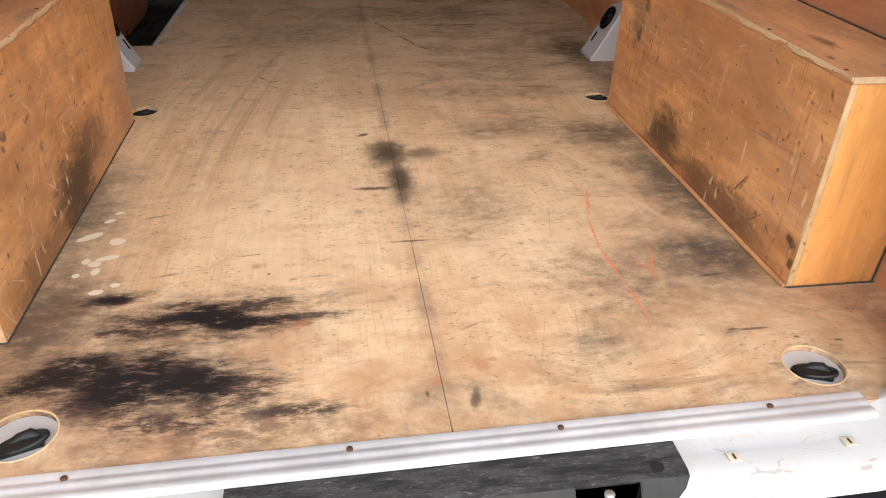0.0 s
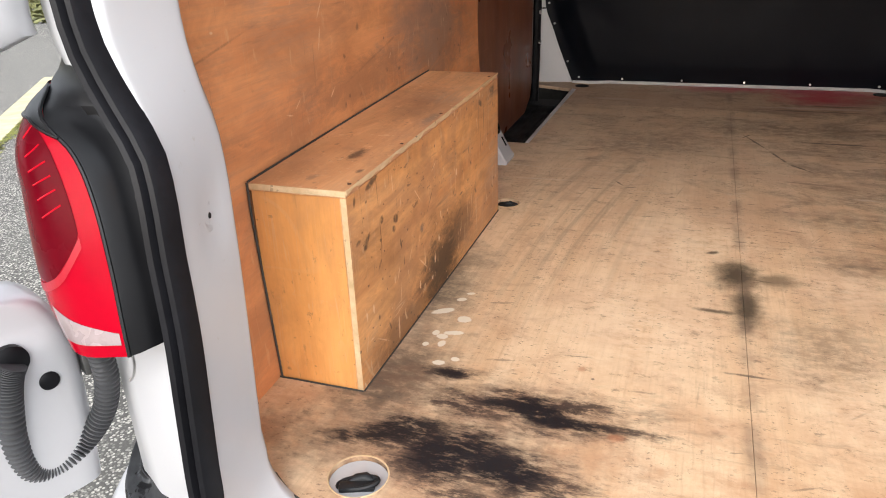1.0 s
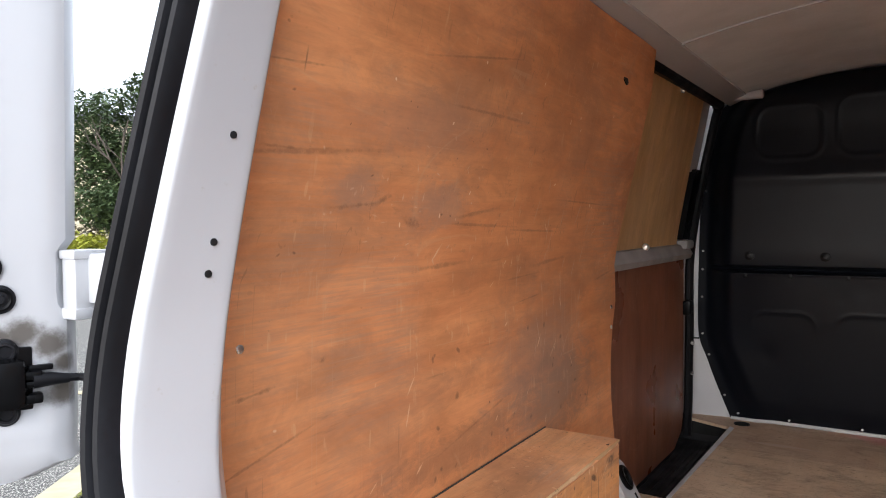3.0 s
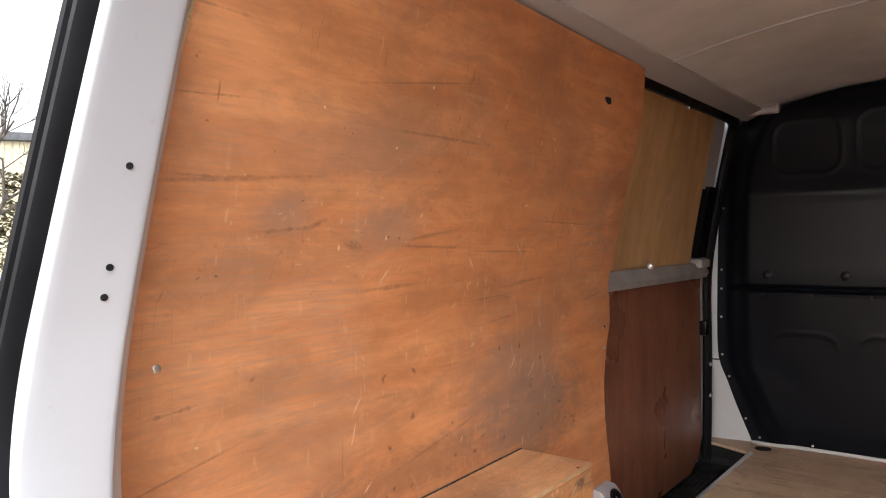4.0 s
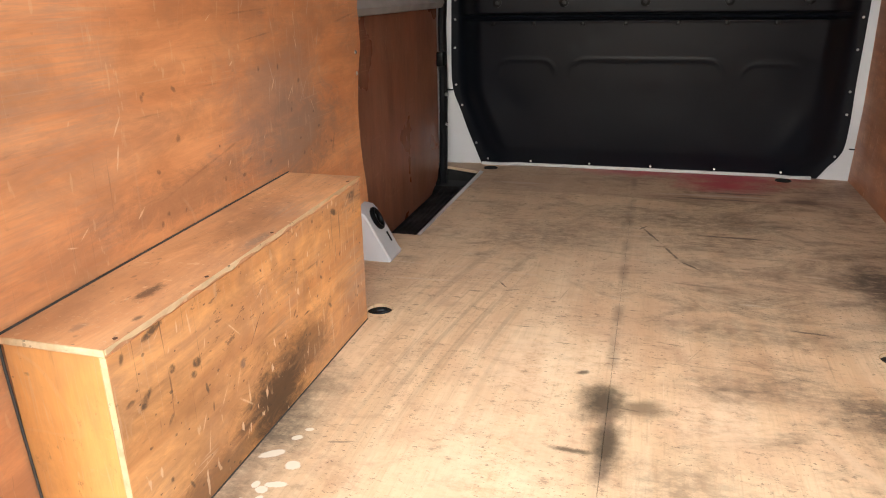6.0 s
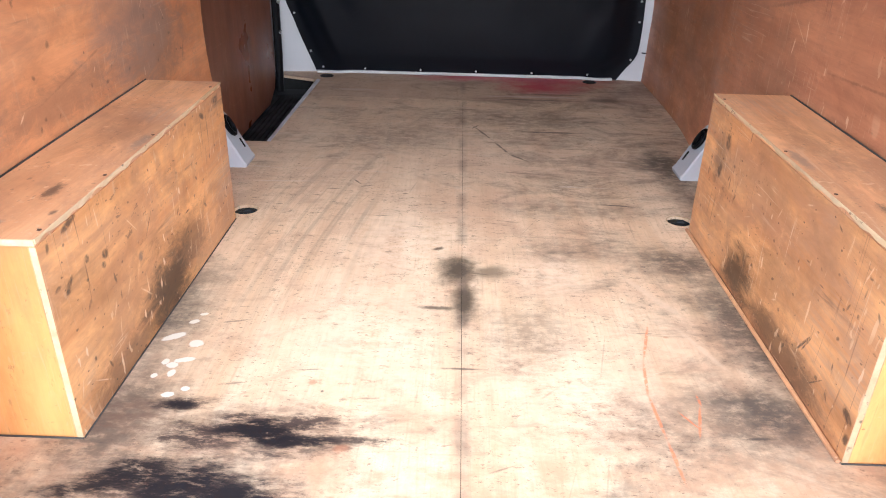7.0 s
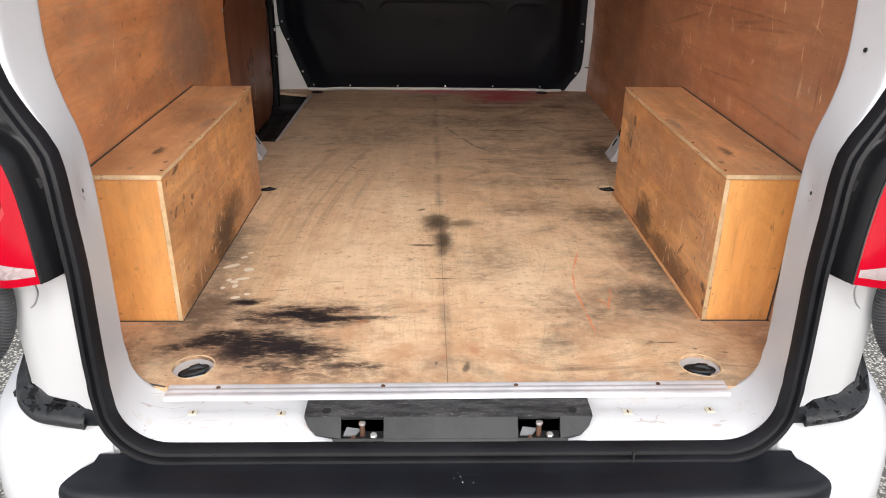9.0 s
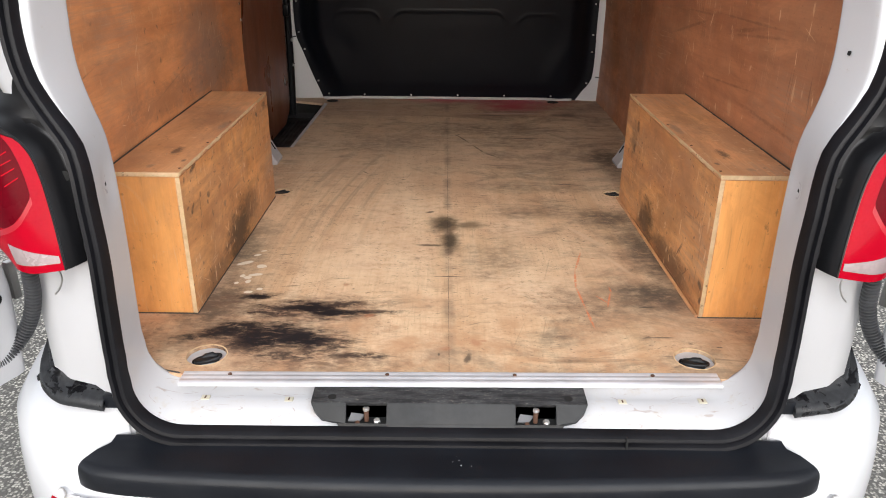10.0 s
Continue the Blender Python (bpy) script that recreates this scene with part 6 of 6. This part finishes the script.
# ---- open rear doors ----
HINGE = Vector((-0.785, -0.012, 0))
ALONG = Vector((-0.39, -0.92, 0)).normalized()
FACE = Vector((0.92, -0.39, 0)).normalized()
EDGE_S = [(0.055, 0.075), (0.2, 0.066), (0.26, 0.068), (0.30, 0.080), (0.325, 0.100), (0.338, 0.140), (0.352, 0.200), (0.40, 0.262), (0.47, 0.275), (0.53, 0.255), (0.565, 0.205), (0.585, 0.150), (0.594, 0.110), (0.598, 0.032), (0.62, 0.020), (0.75, 0.018), (0.80, 0.017), (0.84, 0.017), (1.0, 0.014), (1.27, 0.010)]


def at_door(sx, s, z, n=0.0):
    p = HINGE + ALONG * s + FACE * n
    return Vector((-sx * p.x if sx > 0 else p.x, p.y, z))


def greasy_white():
    """White paint with soot and old grease round the door check."""
    k = Nodes("door_white_paint")
    p = k.xyz()
    # base set darker than the body white to offset the strong sun on the doors
    tone = k.mix(k.ramp(k.noise(2.5, None, 4.0), 0.35, 0.7), (0.475, 0.475, 0.49), (0.45, 0.45, 0.465))
    soot = None
    for x, y, z, r in ((0.820, -0.094, 0.738, 0.020), (0.812, -0.076, 0.744, 0.022), (0.803, -0.054, 0.732, 0.022), (0.797, -0.042, 0.712, 0.016), (0.798, -0.044, 0.682, 0.022), (0.792, -0.030, 0.790, 0.012)):
        d = [k.math("SUBTRACT", k.math("ABSOLUTE", p[0]), x), k.math("SUBTRACT", p[1], y), k.math("SUBTRACT", p[2], z)]
        d2 = k.math("ADD", k.math("ADD", k.math("MULTIPLY", d[0], d[0]), k.math("MULTIPLY", d[1], d[1])), k.math("MULTIPLY", k.math("MULTIPLY", d[2], d[2]), 1.6))
        q = k.math("DIVIDE", k.math("SQRT", d2), r)
        q = k.math("ADD", q, k.math("MULTIPLY", k.math("SUBTRACT", k.noise(60.0, None, 6.0, 0.75), 0.5), 1.1))
        m = k.ramp(q, 0.35, 1.25, 0.9, 0.0)
        soot = m if soot is None else k.math("MAXIMUM", soot, m)
    tone = k.mix(soot, tone, (0.060, 0.046, 0.032))
    k.bump(k.noise(220.0, None, 2.0), 0.04, 0.0005)
    return k.done(tone, 0.28, 0.0, 0.4)


DOOR_WHITE = greasy_white()


def rear_door(sx):
    ob = thing("rear_door", at_door(sx, 0.3, 0.06), "white rear door standing open, boarded window, sooty door check", "van door", "rear doors")
    zs = sorted({round(0.058 + 1.212 * k / 90, 4) for k in range(91)})
    rows = []
    for z in zs:
        s0 = curve_at(EDGE_S, z)
        if 0.765 < z < 0.835:
            s0 += 0.010 * min(1.0, (z - 0.765) / 0.008, (0.835 - z) / 0.008)
        row = []
        for k in range(31):
            d = 0.76 * (k / 30) ** 1.8
            s = s0 + d * (0.76 - s0) / 0.76
            e = s - s0
            n = -0.024 * max(0.0, 1 - e / 0.016) ** 2
            vert = max(0.0, min(1.0, (0.045 - abs(s - 0.045)) / 0.04)) if z > 0.6 else 0.0
            n += 0.004 * vert
            if z > 0.66 and s > 0.13:
                low = max(0.0, min(1.0, (z - (0.74 + 0.5 * max(0.0, 0.20 - s))) / 0.06))
                n -= 0.014 * min(1.0, (s - 0.13) / 0.02) * low
            if 0.60 < z < 0.66 or z < 0.28:
                n += 0.006 * min(1.0, e / 0.03)
            row.append(at_door(sx, s, z, n))
        rows.append(row)
    d = FACE * -0.05
    part("skin", slab(rows, (-sx * d.x if sx > 0 else d.x, d.y, 0)), DOOR_WHITE, ob)
    board = []
    for k in range(19):
        z = 0.775 + 0.47 * k / 18
        s0 = 0.155 + (0.05 * (1 - math.sqrt(max(0.0, 1 - ((0.825 - z) / 0.05) ** 2))) if z < 0.825 else 0.0)
        board.append([at_door(sx, s0 + (0.70 - s0) * f / 6, z, -0.008) for f in range(7)])
    b = FACE * -0.006
    part("window_board", slab(board, (-sx * b.x if sx > 0 else b.x, b.y, 0)), DOOR_PLY, ob, "plywood board over the window")
    n3 = Vector((-sx * FACE.x if sx > 0 else FACE.x, FACE.y, 0))
    a3 = Vector((-sx * ALONG.x if sx > 0 else ALONG.x, ALONG.y, 0))
    for s, z in ((0.100, 0.812), (0.089, 0.780)):
        g = part("grommet", disc(at_door(sx, s, z, 0.0), n3, 0.0145, 0.005, 22), RUBBER, ob, "round black grommet")
        part("grommet_ring", tube([at_door(sx, s, z, 0.004) + a3 * 0.0100 * math.cos(q) + Vector((0, 0, 0.0100 * math.sin(q))) for q in (2 * math.pi * k / 20 for k in range(21))], 0.0022, 6), BLACK, g)
        part("grommet_centre", disc(at_door(sx, s, z, 0.004), n3, 0.0055, 0.004, 12), RUBBER, g)
    turn = Matrix((( a3.x, n3.x, 0, 0), (a3.y, n3.y, 0, 0), (0, 0, 1, 0), (0, 0, 0, 1)))
    place = Matrix.Translation(at_door(sx, 0.078, 0.697, 0.0)) @ turn
    body = box((-0.010, 0.002, -0.026), (0.034, 0.028, 0.025), 0.011)
    add_box(body, (-0.024, 0.004, 0.002), (-0.006, 0.020, 0.011), 0.003)
    add_box(body, (-0.030, 0.006, -0.006), (-0.006, 0.018, 0.001), 0.003)
    add_box(body, (-0.024, 0.004, -0.022), (-0.006, 0.020, -0.012), 0.003)
    add_box(body, (-0.034, 0.008, 0.010), (-0.012, 0.014, 0.016), 0.002)
    add_box(body, (-0.016, 0.0, -0.030), (0.020, 0.005, 0.034), 0.002)
    body.transform(place)
    check = part("door_check", body, BLACK, ob, "black door check box")
    for z in (0.031, -0.031):
        lug = disc((0.008, 0.0, z), (0, 1, 0), 0.0125, 0.010, 20)
        merge(lug, tube([(0.008 + 0.008 * math.cos(q), 0.0105, z + 0.008 * math.sin(q)) for q in (2 * math.pi * n / 18 for n in range(19))], 0.0022, 6))
        lug.transform(place)
        part("lug", lug, RUBBER, check)
    arm = tube([at_door(sx, 0.060, 0.698, 0.014), at_door(sx, 0.02, 0.697, 0.016), Vector((sx * 0.742, -0.030, 0.696))], 0.0042, 8)
    part("gaiter", tube([at_door(sx, 0.062, 0.698, 0.014), at_door(sx, 0.045, 0.698, 0.015), at_door(sx, 0.030, 0.697, 0.0155)], [0.0085, 0.0065, 0.0048], 10), RUBBER, check, "greasy black sleeve")
    part("check_arm", arm, RUBBER, check, "blackened steel check arm")
    clip = box((-0.014, 0.0, -0.026), (0.012, 0.012, 0.026), 0.003)
    clip.transform(Matrix.Translation(at_door(sx, 0.147, 0.928, -0.002)) @ turn)
    part("board_clip", clip, WHITE, ob, "white plastic clip")
    part("clip_screw", disc(at_door(sx, 0.149, 0.924, 0.010), n3, 0.005, 0.002, 10), STEEL, ob)
    knuckle = box((sx * 0.786 - 0.014, -0.042, 0.762), (sx * 0.786 + 0.012, -0.008, 0.826), 0.005)
    add_box(knuckle, (sx * 0.786 - 0.016, -0.044, 0.818), (sx * 0.786 + 0.014, -0.006, 0.828), 0.003)
    add_box(knuckle, (sx * 0.786 - 0.016, -0.044, 0.756), (sx * 0.786 + 0.014, -0.006, 0.768), 0.003)
    add_box(knuckle, (sx * 0.762 - 0.02, -0.028, 0.772), (sx * 0.762 + 0.02, -0.004, 0.824), 0.004)
    part("hinge", knuckle, WHITE, ob, "white painted hinge")
    part("boot_grommet", disc(at_door(sx, 0.145, 0.265, 0.004), n3, 0.020, 0.010, 22), RUBBER, ob, "black cable boot")
    part("plug", disc(at_door(sx, 0.112, 0.222, 0.004), n3, 0.0115, 0.006, 18), RUBBER, ob, "round black plug")
    plate = box((0.052, -0.02, 0.20), (0.068, -0.004, 0.275), 0.003)
    plate.transform(Matrix.Translation(at_door(sx, 0.0, 0.0)) @ turn)
    part("edge_plate", plate, STEEL, ob, "thin metal plate on the door edge")
    return ob


rear_door(-1)
rear_door(1)


# ---- cable conduits between body and doors ----
def conduit(sx):
    ob = thing("cable_conduit", (sx * 0.79, -0.12, 0.07), "grey ribbed cable conduit looping from body to door", "cable conduit", "cable conduits")
    g = at_door(-1, 0.145, 0.265, 0.018)
    key = [(-0.766, -0.085, 0.300), (-0.770, -0.085, 0.262), (-0.780, -0.076, 0.205), (-0.797, -0.078, 0.155), (-0.822, -0.095, 0.116), (-0.842, -0.128, 0.098), (-0.850, -0.156, 0.112), (-0.846, -0.166, 0.160), (-0.836, -0.163, 0.220), (-0.829, -0.158, 0.252), tuple(g)]
    path = [Vector((-sx * p.x if sx > 0 else p.x, p.y, p.z)) for p in smooth_path(key, 24)]
    part("tube", tube(path, [0.0128 + 0.0022 * (-1 if k % 3 == 0 else 1) for k in range(len(path))], 14), CONDUIT, ob)
    part("cuff", tube(path[:10], 0.017, 14), RUBBER, ob, "black rubber cuff")
    return ob


conduit(-1)
conduit(1)

# ---- ground and surroundings ----
bm = grid([[(x, y, GROUND) for x in (-400, -30, -8, 0, 8, 30, 400)] for y in (-400, -30, -8, 0, 8, 30, 400)])
single("ground", bm, ASPHALT, "grey chipped asphalt car park", "ground", "structure")
road = thing("road_marking", (-4, 2, GROUND), "worn cream painted parking line on asphalt", "road marking", kind="structure")


def stripe(x0, y0, x1, y1, w, h=0.004):
    d = Vector((x1 - x0, y1 - y0, 0)).normalized()
    n = Vector((-d.y, d.x, 0)) * w
    pts = [Vector((x0, y0, GROUND + h)), Vector((x1, y1, GROUND + h))]
    return slab([[pts[0], pts[0] + n], [(pts[0] + pts[1]) / 2, (pts[0] + pts[1]) / 2 + n], [pts[1], pts[1] + n]], (0, 0, -0.006))


part("line", stripe(-2.0, -0.74, -6.2, 5.10, 0.20), LINE, road)
part("line", stripe(-4.98, 2.88, -5.6, 3.55, 0.10, 0.0065), LINE, road)
part("line", stripe(-6.2, 2.78, -5.35, 3.20, 0.10, 0.009), LINE, road)

rng = random.Random(5)


def tufts(count, place, size, flat=1.0):
    """Many small leaves, each a bent pair of triangles."""
    verts, faces = [], []
    for _ in range(count):
        p = place()
        a, b = rng.uniform(0, 6.283), rng.uniform(-0.9, 0.9)
        s = size * rng.uniform(0.5, 1.3)
        u = Vector((math.cos(a), math.sin(a), b * flat)).normalized() * s
        v = Vector((-math.sin(a), math.cos(a), rng.uniform(-0.8, 0.8) * flat)).normalized() * s * 0.45
        k = len(verts)
        verts += [p - u, p + v, p + u, p - v]
        faces += [(k, k + 1, k + 2), (k, k + 2, k + 3)]
    return verts, faces


def leaf_mesh(name, data, material):
    me = bpy.data.meshes.new(name)
    me.from_pydata([tuple(v) for v in data[0]], [], data[1])
    me.materials.append(material)
    return me


def moss_place():
    f = rng.random()
    off = -abs(rng.gauss(0.0, 0.035)) - 0.005
    d = Vector((-0.584, 0.812, 0))
    n = Vector((-d.y, d.x, 0))
    clump = 0.5 + 0.5 * noise.noise(Vector((f * 20, 0, 0)))
    return Vector((-2.0, -0.74, GROUND + 0.006)) + d * (7.2 * f) + n * off * (0.3 + clump)


tagged(new("moss", leaf_mesh("moss", tufts(2600, moss_place, 0.018, 0.4), MOSS)), "yellow-green moss along the painted line", "moss", "", "stuff")

# ---- grass verge, hedge, trees and a building beyond the car park ----
GRASS = leaf_mat("rough_grass", (0.14, 0.15, 0.05), (0.26, 0.25, 0.10))
HEDGE = leaf_mat("winter_hedge", (0.085, 0.080, 0.034), (0.20, 0.16, 0.085))
EVERGREEN = leaf_mat("evergreen_leaves", (0.045, 0.075, 0.025), (0.11, 0.15, 0.055))
YELLOW_LEAF = leaf_mat("yellow_green_leaves", (0.30, 0.32, 0.03), (0.42, 0.42, 0.06))
BARK = plain("grey_bark", (0.13, 0.105, 0.085), 0.85, 0, 0, 20, 0.6, 0.4)
CREAM_WALL = plain("cream_cladding", (0.66, 0.58, 0.40), 0.7, 0, 0, 8, 0.2, 0.1)
ROOF_GREY = plain("dark_roof_sheet", (0.10, 0.10, 0.11), 0.6)

AWAY, ACROSS = Vector((-0.83, 0.52, 0)).normalized(), Vector((0.52, 0.83, 0)).normalized()


def far(d, c, z=GROUND):
    """A place d metres out over the car park, c metres across the view."""
    p = AWAY * d + ACROSS * c
    return Vector((p.x, p.y, z))


def grass_place():
    return far(rng.uniform(13.5, 19.0), rng.uniform(-9, 12), GROUND + rng.uniform(0.0, 0.06))


tagged(new("grass_verge", leaf_mesh("grass_verge", tufts(9000, grass_place, 0.13, 0.6), GRASS)), "rough pale green grass verge behind the car park", "grass", "", "stuff")


def hedge_place():
    c = rng.uniform(-9, 12)
    top = 3.3 + 0.5 * noise.noise(Vector((c * 0.7, 2.0, 0)))
    h = top * rng.random() ** 0.7
    return far(19.5 + rng.gauss(0, 0.5) * (1 - 0.4 * h / top), c, GROUND + h)


tagged(new("hedge", leaf_mesh("hedge", tufts(34000, hedge_place, 0.09), HEDGE)), "brown-green winter hedge at the edge of the car park", "hedge", "", "stuff")


def limbs(bm, p, d, length, r, depth):
    q = p + d * length
    tube([p, (p + q) / 2 + Vector((rng.gauss(0, 0.02), rng.gauss(0, 0.02), 0)) * length, q], [r, r * 0.85, r * 0.65], 5 if depth > 1 else 4, bm)
    if depth == 0:
        return
    for _ in range(3 if depth > 1 else 4):
        t = Vector((rng.gauss(0, 1), rng.gauss(0, 1), rng.gauss(0.25, 0.5)))
        nd = (d + (t - d * t.dot(d)) * 0.42).normalized()
        limbs(bm, p + (q - p) * rng.uniform(0.55, 1.0), nd, length * rng.uniform(0.55, 0.8), r * 0.55, depth - 1)


def tree(at, height, crown_r, leaves, material, label, category):
    ob = thing(category.replace(" ", "_"), at, label, category)
    bm = bmesh.new()
    limbs(bm, Vector(at), Vector((0.03, 0.02, 1)).normalized(), height * 0.36, height * 0.018, 4)
    part("trunk", bm, BARK, ob)
    if leaves:
        mid = Vector(at) + Vector((0, 0, height * 0.55))
        lumps = [(mid + Vector((rng.gauss(0, crown_r * 0.5), rng.gauss(0, crown_r * 0.5), rng.gauss(0, height * 0.22))), crown_r * rng.uniform(0.35, 0.6)) for _ in range(14)]

        def place():
            c, r = rng.choice(lumps)
            v = Vector((rng.gauss(0, 1), rng.gauss(0, 1), rng.gauss(0, 1))).normalized()
            return c + v * r * rng.random() ** 0.4

        crown = new("crown", leaf_mesh("crown", tufts(leaves, place, 0.075), material))
        crown.parent = ob
        crown.matrix_parent_inverse = Matrix.Translation(ob.location).inverted()
    return ob


tree(far(18.2, 0.35), 4.9, 1.25, 16000, EVERGREEN, "dark evergreen tree in front of the hedge", "evergreen tree")
tree(far(17.2, -0.75), 1.5, 0.55, 1500, YELLOW_LEAF, "low yellow-green bush before the hedge", "bush")
for c, h in ((2.4, 7.2), (3.3, 6.4), (4.6, 7.8), (6.5, 7.0), (-4.0, 6.0), (1.6, 4.6), (0.9, 5.2), (-1.4, 4.8)):
    tree(far(18.8 + 0.2 * c, c), h, 0, 0, BARK, "bare winter tree with thin upright twigs", "bare tree")

shed = thing("building", far(36, -2.6), "cream clad building with a dark low roof", "building")
turn = Matrix.Translation(far(36, -2.6)) @ Matrix.Rotation(math.atan2(ACROSS.y, ACROSS.x), 4, "Z")
bm = box((-6.0, 0.0, 0.0), (5.6, 9.0, 6.0), 0.02, turn)
for k in range(38):
    add_box(bm, (-5.95 + 0.3 * k, -0.03, 0.1), (-5.91 + 0.3 * k, 0.0, 5.95), 0.0, turn)
part("wall", bm, CREAM_WALL, shed)
part("roof", box((-6.3, -0.35, 6.0), (5.9, 9.3, 6.35), 0.03, turn), ROOF_GREY, shed)
hill = grid([[far(70 + 25 * a, c * 12, GROUND + 1.0 + a * 3.6 + 1.5 * noise.noise(Vector((c * 0.6, a, 3)))) for c in range(-8, 9)] for a in range(5)])
single("field", hill, GRASS, "pale grassy hillside beyond the hedge", "field", "structure")
